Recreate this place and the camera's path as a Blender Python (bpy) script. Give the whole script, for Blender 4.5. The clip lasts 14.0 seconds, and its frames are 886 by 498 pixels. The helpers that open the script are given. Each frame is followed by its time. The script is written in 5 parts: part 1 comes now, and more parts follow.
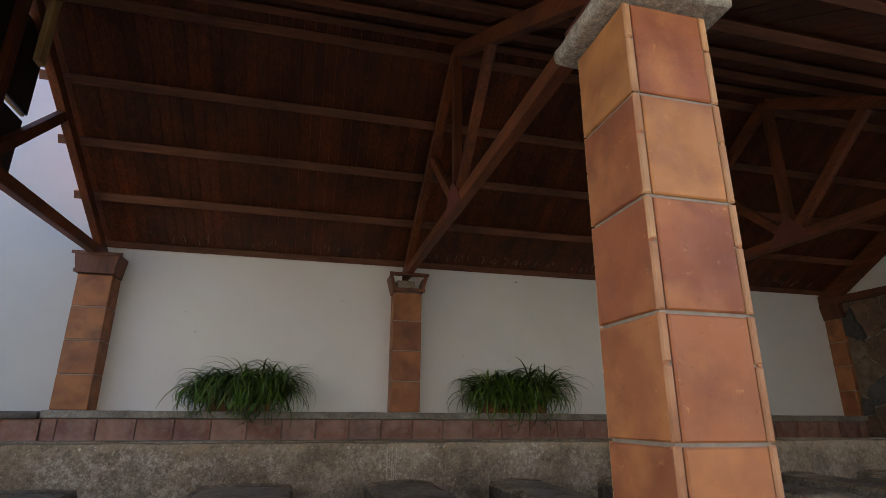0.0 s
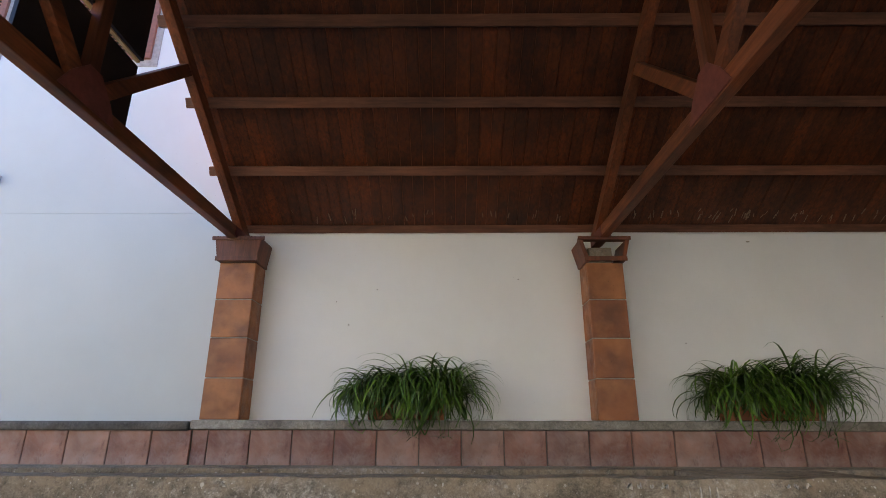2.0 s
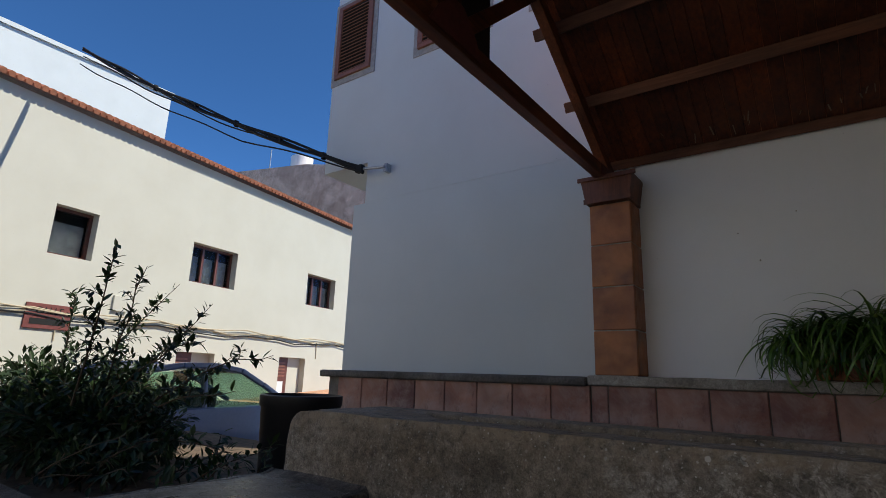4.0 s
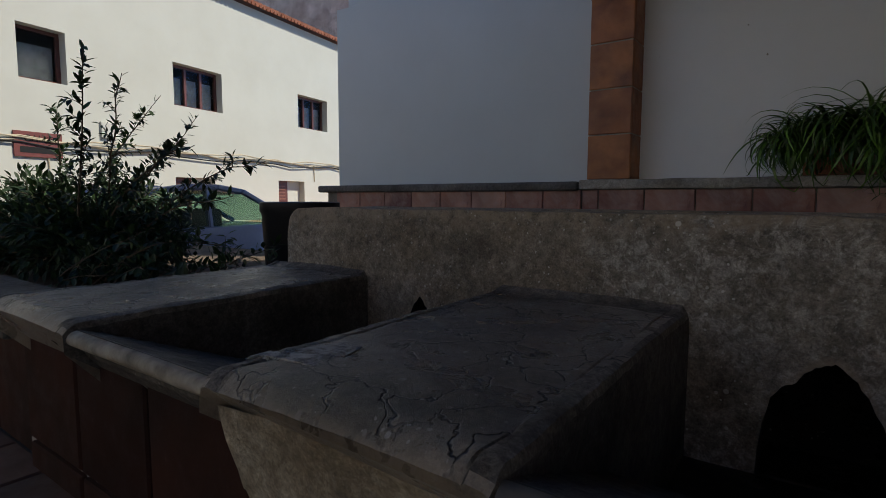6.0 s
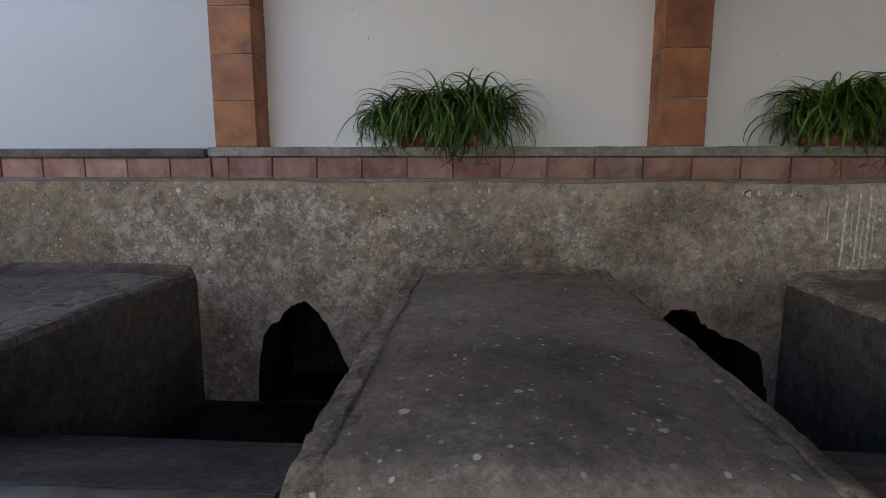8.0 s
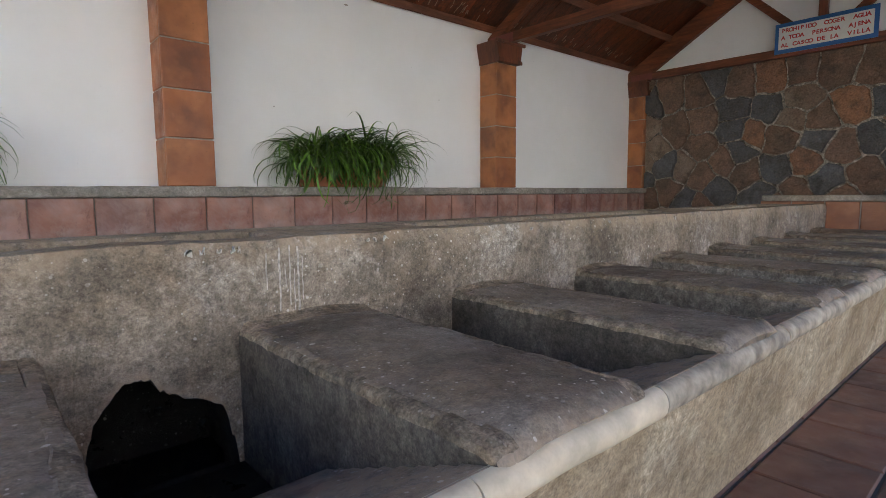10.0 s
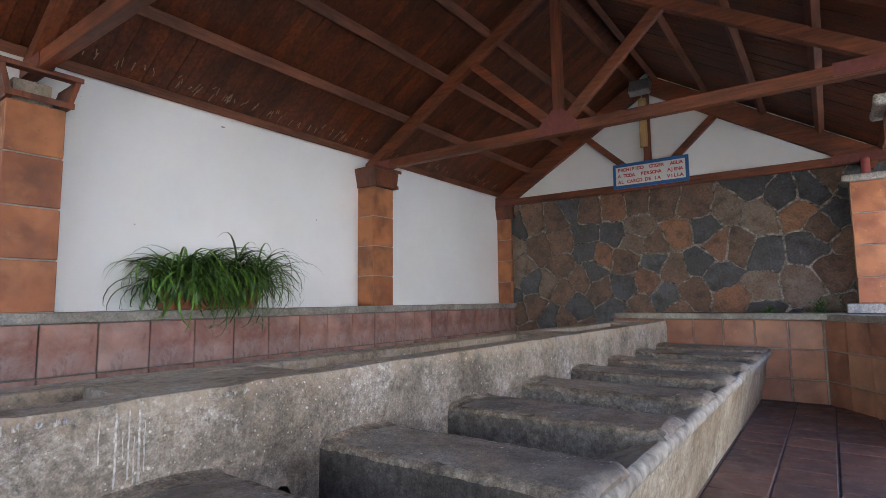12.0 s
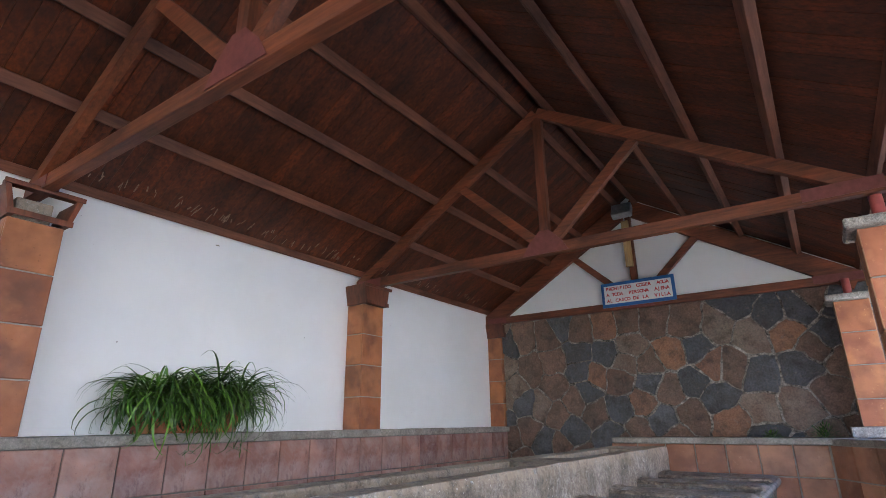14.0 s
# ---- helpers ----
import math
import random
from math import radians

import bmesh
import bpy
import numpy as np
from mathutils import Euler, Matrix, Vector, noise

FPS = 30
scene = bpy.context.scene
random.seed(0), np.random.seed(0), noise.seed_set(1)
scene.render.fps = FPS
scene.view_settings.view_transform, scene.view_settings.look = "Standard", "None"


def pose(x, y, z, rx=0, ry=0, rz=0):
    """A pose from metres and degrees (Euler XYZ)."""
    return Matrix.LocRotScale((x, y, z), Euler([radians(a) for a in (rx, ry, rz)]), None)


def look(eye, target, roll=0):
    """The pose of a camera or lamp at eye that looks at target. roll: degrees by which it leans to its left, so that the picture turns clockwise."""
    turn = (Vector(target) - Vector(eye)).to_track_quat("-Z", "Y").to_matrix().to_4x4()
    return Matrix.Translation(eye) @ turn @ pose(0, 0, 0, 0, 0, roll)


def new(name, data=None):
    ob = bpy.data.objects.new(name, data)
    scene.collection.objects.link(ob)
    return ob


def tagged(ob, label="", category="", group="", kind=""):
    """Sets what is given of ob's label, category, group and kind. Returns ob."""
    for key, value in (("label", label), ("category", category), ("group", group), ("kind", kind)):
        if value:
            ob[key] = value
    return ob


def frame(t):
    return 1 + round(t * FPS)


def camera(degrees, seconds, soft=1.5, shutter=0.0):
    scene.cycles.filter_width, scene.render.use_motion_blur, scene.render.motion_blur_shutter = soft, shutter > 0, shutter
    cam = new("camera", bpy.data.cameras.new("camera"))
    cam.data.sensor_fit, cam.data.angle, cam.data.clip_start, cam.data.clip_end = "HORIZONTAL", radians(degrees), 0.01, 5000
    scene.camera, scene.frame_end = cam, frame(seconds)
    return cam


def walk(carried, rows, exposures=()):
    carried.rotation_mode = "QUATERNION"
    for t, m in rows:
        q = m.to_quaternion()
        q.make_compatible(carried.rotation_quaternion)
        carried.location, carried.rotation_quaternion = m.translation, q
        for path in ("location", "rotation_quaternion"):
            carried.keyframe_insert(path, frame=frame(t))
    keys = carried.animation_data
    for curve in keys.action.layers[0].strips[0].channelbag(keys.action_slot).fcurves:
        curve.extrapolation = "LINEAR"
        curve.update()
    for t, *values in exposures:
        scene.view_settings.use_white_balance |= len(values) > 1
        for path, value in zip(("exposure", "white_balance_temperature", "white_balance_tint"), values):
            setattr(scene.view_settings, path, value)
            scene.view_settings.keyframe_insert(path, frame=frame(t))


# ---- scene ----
cam = camera(79.5, 14.0, 0.7)
METRES, EYE, TILT, LEAN, TURN = 4.1, 1.061, 0.0, 0.0, -13.8
ROWS = [
    (0.0, 0.0, 0.0, 0.0, -0.11, 17.33, -0.34),
    (0.5, -0.0324, 0.1151, 0.0001, 4.65, 17.43, -0.26),
    (1.0, -0.0824, 0.2128, 0.0048, 7.88, 17.49, -0.31),
    (1.5, -0.1341, 0.3137, 0.0046, 9.47, 17.62, -0.24),
    (2.0, -0.1991, 0.4001, 0.0047, 14.29, 17.96, -0.15),
    (2.5, -0.2788, 0.4528, 0.0024, 21.79, 18.04, -0.23),
    (3.0, -0.3414, 0.4868, -0.0028, 30.42, 17.45, -0.18),
    (3.5, -0.3843, 0.5059, -0.0019, 43.35, 16.8, -0.3),
    (3.7, -0.395, 0.51, -0.003, 47.4, 16.0, -0.3),
    (5.8, -0.3985, 0.513, -0.0375, 51.8, -4.75, -0.17),
    (6.0, -0.3896, 0.519, -0.0377, 49.39, -5.34, -0.17),
    (6.5, -0.3498, 0.5387, -0.0376, 42.71, -6.58, -0.11),
    (7.0, -0.3157, 0.5493, -0.0404, 36.0, -7.95, -0.17),
    (7.5, -0.2847, 0.5575, -0.0386, 27.05, -8.69, -0.15),
    (8.0, -0.2518, 0.5645, -0.037, 17.68, -8.72, -0.07),
    (8.5, -0.217, 0.5729, -0.037, 9.02, -8.7, -0.0),
    (9.0, -0.1943, 0.5754, -0.0349, -1.71, -8.6, -0.01),
    (9.2, -0.189, 0.5745, -0.034, -8.4, -8.5, 0.0),
    (11.3, -0.1698, 0.5585, 0.0222, -38.8, 0.0, 0.6),
    (11.5, -0.1698, 0.5585, 0.0224, -39.28, 1.47, 0.6),
    (12.0, -0.1698, 0.5585, 0.0224, -40.29, 5.54, 0.6),
    (12.5, -0.1698, 0.5585, 0.0224, -40.86, 9.04, 0.6),
    (13.0, -0.1698, 0.5585, 0.0224, -41.14, 12.14, 0.6),
    (13.5, -0.1698, 0.5585, 0.0224, -41.29, 15.32, 0.6),
    (14.0, -0.1698, 0.5585, 0.0224, -41.35, 18.17, 0.6),
]
EXPOSURES = [(0.0, 2.12, 7400, 8), (0.6, 2.72, 7300, 8), (1.5, 2.95, 7250, 8), (2.4, 2.65, 7250, 8), (3.0, 2.15, 7000, 8), (3.7, 1.0, 6750, 8), (5.8, 0.6, 6650, 8), (6.5, 0.85, 6650, 8), (7.5, 1.95, 6700, 8), (8.5, 3.0, 6750, 8), (9.0, 3.23, 6700, 8), (11.3, 3.72, 6150, 9), (14.0, 3.92, 5700, 10.5)]
walk(cam, [(t, pose(0, 0, EYE, TILT, LEAN, TURN) @ pose(METRES * x, METRES * y, METRES * z, 90 + pitch, roll, yaw)) for t, x, y, z, yaw, pitch, roll in ROWS], EXPOSURES)

# ---- sky and sun ----
SUN_AZ, SUN_EL = radians(32), radians(52)   # from +x towards +y, and height
world = bpy.data.worlds.new("world")
scene.world = world
world.use_nodes = True
wn = world.node_tree.nodes
sky = wn.new("ShaderNodeTexSky")
sky.sky_type = "NISHITA"
sky.sun_disc = False
sky.sun_elevation, sky.sun_rotation = SUN_EL, radians(90) - SUN_AZ
sky.air_density, sky.dust_density, sky.ozone_density, sky.altitude = 1.0, 0.05, 6.0, 6000
rich = wn.new("ShaderNodeHueSaturation")
rich.inputs["Saturation"].default_value = 1.14
world.node_tree.links.new(sky.outputs[0], rich.inputs["Color"])
world.node_tree.links.new(rich.outputs[0], wn["Background"].inputs[0])
wn["Background"].inputs[1].default_value = 0.12
sun_dir = Vector((math.cos(SUN_AZ) * math.cos(SUN_EL), math.sin(SUN_AZ) * math.cos(SUN_EL), math.sin(SUN_EL)))
sun = new("sun", bpy.data.lights.new("sun", "SUN"))
sun.data.energy, sun.data.angle, sun.data.color = 3.4, radians(0.53), (1.0, 0.95, 0.86)
sun.matrix_world = look(sun_dir * 60, (0, 0, 0))


# ---- materials ----
def material(name, rough=0.8, metal=0.0):
    m = bpy.data.materials.new(name)
    m.use_nodes = True
    b = m.node_tree.nodes["Principled BSDF"]
    b.inputs["Roughness"].default_value, b.inputs["Metallic"].default_value = rough, metal
    return m, m.node_tree.nodes, m.node_tree.links, b


def noise_node(nodes, links, scale, detail=6.0, rough=0.6, stretch=None, coords="Object", warp=0.0, vary=False):
    tc = nodes.new("ShaderNodeTexCoord")
    n = nodes.new("ShaderNodeTexNoise")
    n.inputs["Scale"].default_value, n.inputs["Detail"].default_value, n.inputs["Roughness"].default_value = scale, detail, rough
    n.inputs["Distortion"].default_value = warp
    if stretch:
        mp = nodes.new("ShaderNodeMapping")
        mp.inputs["Scale"].default_value = stretch
        links.new(tc.outputs[coords], mp.inputs[0])
        links.new(mp.outputs[0], n.inputs["Vector"])
    else:
        links.new(tc.outputs[coords], n.inputs["Vector"])
    if vary:
        info = nodes.new("ShaderNodeObjectInfo")
        add = nodes.new("ShaderNodeVectorMath")
        add.operation = "MULTIPLY_ADD"
        add.inputs[1].default_value = (31.0, 47.0, 59.0)
        links.new(info.outputs["Random"], add.inputs[0])
        links.new(tc.outputs[coords], add.inputs[2])
        links.new(add.outputs[0], n.inputs["Vector"])
    return n.outputs["Fac"]


def ramp(nodes, links, fac, stops):
    r = nodes.new("ShaderNodeValToRGB")
    while len(r.color_ramp.elements) < len(stops):
        r.color_ramp.elements.new(0.5)
    for e, (p, c) in zip(r.color_ramp.elements, stops):
        e.position, e.color = p, (*c, 1) if len(c) == 3 else c
    links.new(fac, r.inputs[0])
    return r.outputs[0]


def mix(nodes, links, fac, a, b, blend="MIX"):
    m = nodes.new("ShaderNodeMix")
    m.data_type, m.blend_type = "RGBA", blend
    for socket, v in ((m.inputs["Factor"], fac), (m.inputs["A"], a), (m.inputs["B"], b)):
        if isinstance(v, (int, float)):
            socket.default_value = v
        elif isinstance(v, tuple):
            socket.default_value = (*v, 1)
        else:
            links.new(v, socket)
    return m.outputs["Result"]


def bump(nodes, links, bsdf, height, strength=0.3, distance=0.01):
    b = nodes.new("ShaderNodeBump")
    b.inputs["Strength"].default_value, b.inputs["Distance"].default_value = strength, distance
    links.new(height, b.inputs["Height"])
    links.new(b.outputs[0], bsdf.inputs["Normal"])


def grey(v):
    return (v, v, v)


def plaster(name, base, dirty, rough=0.85):
    m, n, l, b = material(name, rough)
    big = noise_node(n, l, 0.7, 5)
    c = ramp(n, l, big, [(0.3, dirty), (0.62, base)])
    streak = noise_node(n, l, 3.0, 4, 0.6, (3.0, 3.0, 0.35))
    c = mix(n, l, ramp(n, l, streak, [(0.55, grey(0)), (0.8, grey(0.25))]), c, dirty)
    specks = noise_node(n, l, 38, 2)
    c = mix(n, l, ramp(n, l, specks, [(0.74, grey(0)), (0.78, grey(0.5))]), c, (0.25, 0.22, 0.2))
    l.new(c, b.inputs["Base Color"])
    bump(n, l, b, noise_node(n, l, 60, 6, 0.7), 0.25, 0.006)
    return m


def concrete(name, dark, light, stain, rough=0.75, cracks=False, droppings=0.0, scale=1.0, wash=0.0, wear=0.0, plane="xy", pale=(0.6, 0.58, 0.52), coarse=1.0):
    m, n, l, b = material(name, rough)
    mid = tuple((a + d) / 2 for a, d in zip(dark, light))
    c = ramp(n, l, noise_node(n, l, 1.3 * scale, 9, 0.62, warp=0.5), [(0.36, dark), (0.5, mid), (0.62, light)])
    blot = ramp(n, l, noise_node(n, l, 1.9 * scale, 10, 0.78, warp=0.5), [(0.48, grey(0)), (0.66, grey(0.7))])
    c = mix(n, l, blot, c, stain)
    soot = ramp(n, l, noise_node(n, l, 2.9 * scale, 10, 0.8, (1, 1, 0.35) if plane == "xz" else (1, 1, 1), warp=0.3), [(0.48, grey(0)), (0.7, grey(0.5))])
    c = mix(n, l, soot, c, tuple(v * 0.55 for v in dark))
    if wash:
        w1 = ramp(n, l, noise_node(n, l, 1.1 * scale, 8, 0.62, warp=0.5), [(0.47, grey(0)), (0.62, grey(0.9))])
        w2 = ramp(n, l, noise_node(n, l, 17 * scale, 12, 0.78, warp=0.8), [(0.49, grey(0)), (0.55, grey(wash))])
        c = mix(n, l, mix(n, l, 1.0, w1, grey(wash * 0.5), "MULTIPLY"), c, tuple(0.7 * v for v in pale))
        c = mix(n, l, mix(n, l, 1.0, w1, w2, "MULTIPLY"), c, pale)
    grain = noise_node(n, l, 34, 8, 0.8)
    c = mix(n, l, 0.92 * coarse, c, ramp(n, l, grain, [(0.34, grey(0.2)), (0.5, grey(0.5)), (0.66, grey(0.85))]), "OVERLAY")
    fine = noise_node(n, l, 130, 5, 0.8)
    c = mix(n, l, 0.8 * coarse, c, ramp(n, l, fine, [(0.3, grey(0.18)), (0.7, grey(0.85))]), "OVERLAY")
    pits = ramp(n, l, noise_node(n, l, 70, 3, 0.6), [(0.68, grey(0)), (0.74, grey(0.7))])
    c = mix(n, l, pits, c, tuple(v * 0.4 for v in dark))
    height = noise_node(n, l, 38, 10, 0.8)
    if wear:
        geo = n.new("ShaderNodeNewGeometry")
        edge = ramp(n, l, geo.outputs["Pointiness"], [(0.515, grey(0)), (0.56, grey(wear))])
        edge = mix(n, l, 1.0, edge, ramp(n, l, noise_node(n, l, 14, 6, 0.7), [(0.4, grey(0)), (0.55, grey(1))]), "MULTIPLY")
        c = mix(n, l, edge, c, (0.36, 0.29, 0.21))
    if cracks:
        tc = n.new("ShaderNodeTexCoord")
        warp = n.new("ShaderNodeTexNoise")
        warp.inputs["Scale"].default_value = 7
        warp.inputs["Detail"].default_value = 4
        l.new(tc.outputs["Object"], warp.inputs["Vector"])
        add = n.new("ShaderNodeVectorMath")
        add.operation = "MULTIPLY_ADD"
        add.inputs[1].default_value = (0.34, 0.34, 0.34)
        l.new(warp.outputs["Color"], add.inputs[0])
        l.new(tc.outputs["Object"], add.inputs[2])
        v = n.new("ShaderNodeTexVoronoi")
        v.feature, v.voronoi_dimensions = "DISTANCE_TO_EDGE", "2D"
        v.inputs["Scale"].default_value = 6.5
        l.new(add.outputs[0], v.inputs["Vector"])
        line = ramp(n, l, v.outputs["Distance"], [(0.0, grey(1)), (0.012, grey(0.9)), (0.03, grey(0))])
        where = ramp(n, l, noise_node(n, l, 2.1, 2), [(0.38, grey(0)), (0.46, grey(1))])
        line = mix(n, l, 1.0, line, where, "MULTIPLY")
        face = n.new("ShaderNodeNewGeometry")
        split = n.new("ShaderNodeSeparateXYZ")
        l.new(face.outputs["True Normal"], split.inputs[0])
        line = mix(n, l, 1.0, line, ramp(n, l, split.outputs["Z"], [(0.6, grey(0)), (0.8, grey(1))]), "MULTIPLY")
        c = mix(n, l, line, c, (0.01, 0.01, 0.009))
        height = mix(n, l, line, height, grey(0))
    if droppings:
        tc = n.new("ShaderNodeTexCoord")
        sw = n.new("ShaderNodeSeparateXYZ")
        cb = n.new("ShaderNodeCombineXYZ")
        l.new(tc.outputs["Object"], sw.inputs[0])
        l.new(sw.outputs["X"], cb.inputs["X"])
        l.new(sw.outputs["Y" if plane == "xy" else "Z"], cb.inputs["Y"])
        geo2 = n.new("ShaderNodeNewGeometry")
        sn = n.new("ShaderNodeSeparateXYZ")
        l.new(geo2.outputs["Normal"], sn.inputs[0])
        sq = n.new("ShaderNodeMath")
        sq.operation = "ABSOLUTE"
        l.new(sn.outputs["Z" if plane == "xy" else "Y"], sq.inputs[0])
        flat = ramp(n, l, sq.outputs[0], [(0.6, grey(0)), (0.75, grey(1))])
        flat = mix(n, l, 1.0, flat, ramp(n, l, noise_node(n, l, 2.6, 3), [(0.42, grey(0.15)), (0.58, grey(1))]), "MULTIPLY")
        for sc, radius, keep in ((13.0, 0.1, 0.8), (27.0, 0.14, 0.74), (60.0, 0.2, 0.8)):
            wv = n.new("ShaderNodeTexNoise")
            wv.inputs["Scale"].default_value = 60
            l.new(cb.outputs[0], wv.inputs["Vector"])
            ad = n.new("ShaderNodeVectorMath")
            ad.operation = "MULTIPLY_ADD"
            ad.inputs[1].default_value = (0.008, 0.008, 0)
            l.new(wv.outputs["Color"], ad.inputs[0])
            l.new(cb.outputs[0], ad.inputs[2])
            v = n.new("ShaderNodeTexVoronoi")
            v.voronoi_dimensions = "2D"
            v.inputs["Scale"].default_value = sc
            l.new(ad.outputs[0], v.inputs["Vector"])
            sep = n.new("ShaderNodeSeparateColor")
            l.new(v.outputs["Color"], sep.inputs[0])
            grow = n.new("ShaderNodeMath")
            grow.operation = "ADD"
            grow.inputs[1].default_value = 0.25
            l.new(sep.outputs[1], grow.inputs[0])
            dv = n.new("ShaderNodeMath")
            dv.operation = "DIVIDE"
            l.new(v.outputs["Distance"], dv.inputs[0])
            l.new(grow.outputs[0], dv.inputs[1])
            spot = ramp(n, l, dv.outputs[0], [(radius * 0.75, grey(1)), (radius, grey(0))])
            spot = mix(n, l, 1.0, spot, flat, "MULTIPLY")
            pick = ramp(n, l, sep.outputs[0], [(keep, grey(0)), (keep + 0.25, grey(droppings))])
            c = mix(n, l, mix(n, l, 1.0, spot, pick, "MULTIPLY"), c, (0.72, 0.71, 0.67))
    l.new(c, b.inputs["Base Color"])
    rr = ramp(n, l, noise_node(n, l, 7, 5), [(0.3, grey(rough - 0.2)), (0.7, grey(min(1, rough + 0.12)))])
    l.new(rr, b.inputs["Roughness"])
    b.inputs["Specular IOR Level"].default_value = 0.35
    bump(n, l, b, height, 0.7 * coarse + (0.1 if cracks else 0.0), 0.018)
    return m


def terracotta(name, stops, rough=0.55, grime=(0.12, 0.06, 0.05), bloom=0.0):
    m, n, l, b = material(name, rough)
    info = n.new("ShaderNodeObjectInfo")
    c = ramp(n, l, info.outputs["Random"], stops)
    c = mix(n, l, ramp(n, l, noise_node(n, l, 2.6, 4, 0.55, vary=True), [(0.42, grey(0)), (0.66, grey(0.75))]), c, grime)
    c = mix(n, l, ramp(n, l, noise_node(n, l, 3.4, 3, 0.5, vary=True), [(0.5, grey(0)), (0.75, grey(0.5))]), c, tuple(min(1, v * 1.5) for v in stops[len(stops) // 2][1]))
    c = mix(n, l, ramp(n, l, noise_node(n, l, 22, 8, 0.75, vary=True), [(0.6, grey(0)), (0.7, grey(0.4))]), c, tuple(min(1, 1.5 * v + 0.03) for v in stops[-1][1]))
    c = mix(n, l, ramp(n, l, noise_node(n, l, 60, 3, 0.6, vary=True), [(0.66, grey(0)), (0.72, grey(0.5))]), c, grime)
    if bloom:
        film = ramp(n, l, noise_node(n, l, 2.1, 9, 0.7, warp=0.4), [(0.44, grey(0)), (0.66, grey(bloom))])
        c = mix(n, l, film, c, (0.48, 0.4, 0.37))
        c = mix(n, l, ramp(n, l, noise_node(n, l, 5, 10, 0.8, (1, 1, 0.4)), [(0.54, grey(0)), (0.62, grey(bloom * 0.7))]), c, (0.1, 0.035, 0.04))
    l.new(c, b.inputs["Base Color"])
    l.new(ramp(n, l, noise_node(n, l, 9, 5, vary=True), [(0.3, grey(rough - 0.15)), (0.7, grey(rough + 0.2))]), b.inputs["Roughness"])
    b.inputs["Specular IOR Level"].default_value = 0.5 if rough < 0.8 else 0.08
    bump(n, l, b, noise_node(n, l, 26, 7, 0.75, vary=True), 0.4, 0.008)
    return m


def wood(name, dark, light, axis=0, rough=0.5, island=False):
    m, n, l, b = material(name, rough)
    stretch = [14.0, 14.0, 14.0]
    stretch[axis] = 0.9
    g = noise_node(n, l, 2.5, 6, 0.65, tuple(stretch), warp=0.4)
    c = ramp(n, l, g, [(0.3, dark), (0.7, light)])
    soft = [1.6, 1.6, 1.6]
    soft[axis] = 0.6
    blot = ramp(n, l, noise_node(n, l, 1.8, 6, 0.65, tuple(soft)), [(0.35, grey(0.4)), (0.52, grey(0.95)), (0.7, (1.5, 1.35, 1.2))])
    c = mix(n, l, 0.85, c, blot, "MULTIPLY")
    if island:
        geo = n.new("ShaderNodeNewGeometry")
        c = mix(n, l, 0.75, c, ramp(n, l, geo.outputs["Random Per Island"], [(0.0, grey(0.62)), (0.5, grey(0.9)), (0.8, (1.18, 1.12, 1.06)), (1.0, (1.5, 1.36, 1.2))]), "MULTIPLY")
    l.new(c, b.inputs["Base Color"])
    bump(n, l, b, g, 0.25, 0.004)
    return m


def plain(name, colour, rough=0.5, metal=0.0, spread=0.25, scale=18):
    m, n, l, b = material(name, rough, metal)
    c = ramp(n, l, noise_node(n, l, scale, 5), [(0.3, tuple(v * (1 - spread) for v in colour)), (0.7, tuple(min(1, v * (1 + spread * 0.5)) for v in colour))])
    l.new(c, b.inputs["Base Color"])
    bump(n, l, b, noise_node(n, l, scale * 4, 4), 0.1, 0.003)
    return m


PLASTER = plaster("white_plaster", (0.89, 0.9, 0.895), (0.83, 0.835, 0.82))
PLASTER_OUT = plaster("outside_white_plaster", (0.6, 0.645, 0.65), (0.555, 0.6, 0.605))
CREAM = plaster("cream_plaster", (0.7, 0.68, 0.63), (0.64, 0.62, 0.57))
HOUSE_CREAM = plaster("aged_cream_plaster", (0.53, 0.525, 0.455), (0.49, 0.48, 0.41))
# Old pink render, made brighter and redder: sunlight on it is in the colour.
OLD_WALL = concrete("weathered_sunlit_render", (0.5, 0.32, 0.24), (0.78, 0.56, 0.45), (0.36, 0.23, 0.17), 0.9, scale=0.6)
SLAB = concrete("worn_dark_concrete", (0.09, 0.079, 0.064), (0.285, 0.249, 0.2), (0.24, 0.183, 0.125), 0.5, droppings=1.0, wear=0.9, scale=1.3, coarse=0.75)
SLAB_CRACKED = concrete("cracked_dark_concrete", (0.095, 0.084, 0.069), (0.27, 0.24, 0.198), (0.21, 0.165, 0.118), 0.38, cracks=True, droppings=0.5, wear=0.6, scale=1.1, coarse=0.6)
WALL_CONC = concrete("stained_concrete_wall", (0.11, 0.094, 0.073), (0.3, 0.263, 0.212), (0.21, 0.164, 0.113), 0.88, wash=0.5, droppings=0.75, plane="xz", wear=0.6, scale=1.3, pale=(0.54, 0.515, 0.47), coarse=0.9)
# Damp and the shade inside basins and outlets are both in these two colours.
WET_SHADE = concrete("shaded_wet_concrete", (0.006, 0.006, 0.006), (0.024, 0.023, 0.022), (0.012, 0.011, 0.01), 0.4, scale=3, droppings=0.35, plane="xz")
INNER_SHADE = concrete("shaded_damp_concrete", (0.014, 0.014, 0.014), (0.055, 0.052, 0.049), (0.03, 0.027, 0.024), 0.6, scale=2)
FRONT = concrete("peeling_limewash", (0.2, 0.155, 0.095), (0.42, 0.35, 0.24), (0.16, 0.118, 0.07), 0.85, wash=0.45, plane="xz", pale=(0.66, 0.6, 0.46), scale=1.1, coarse=0.7)
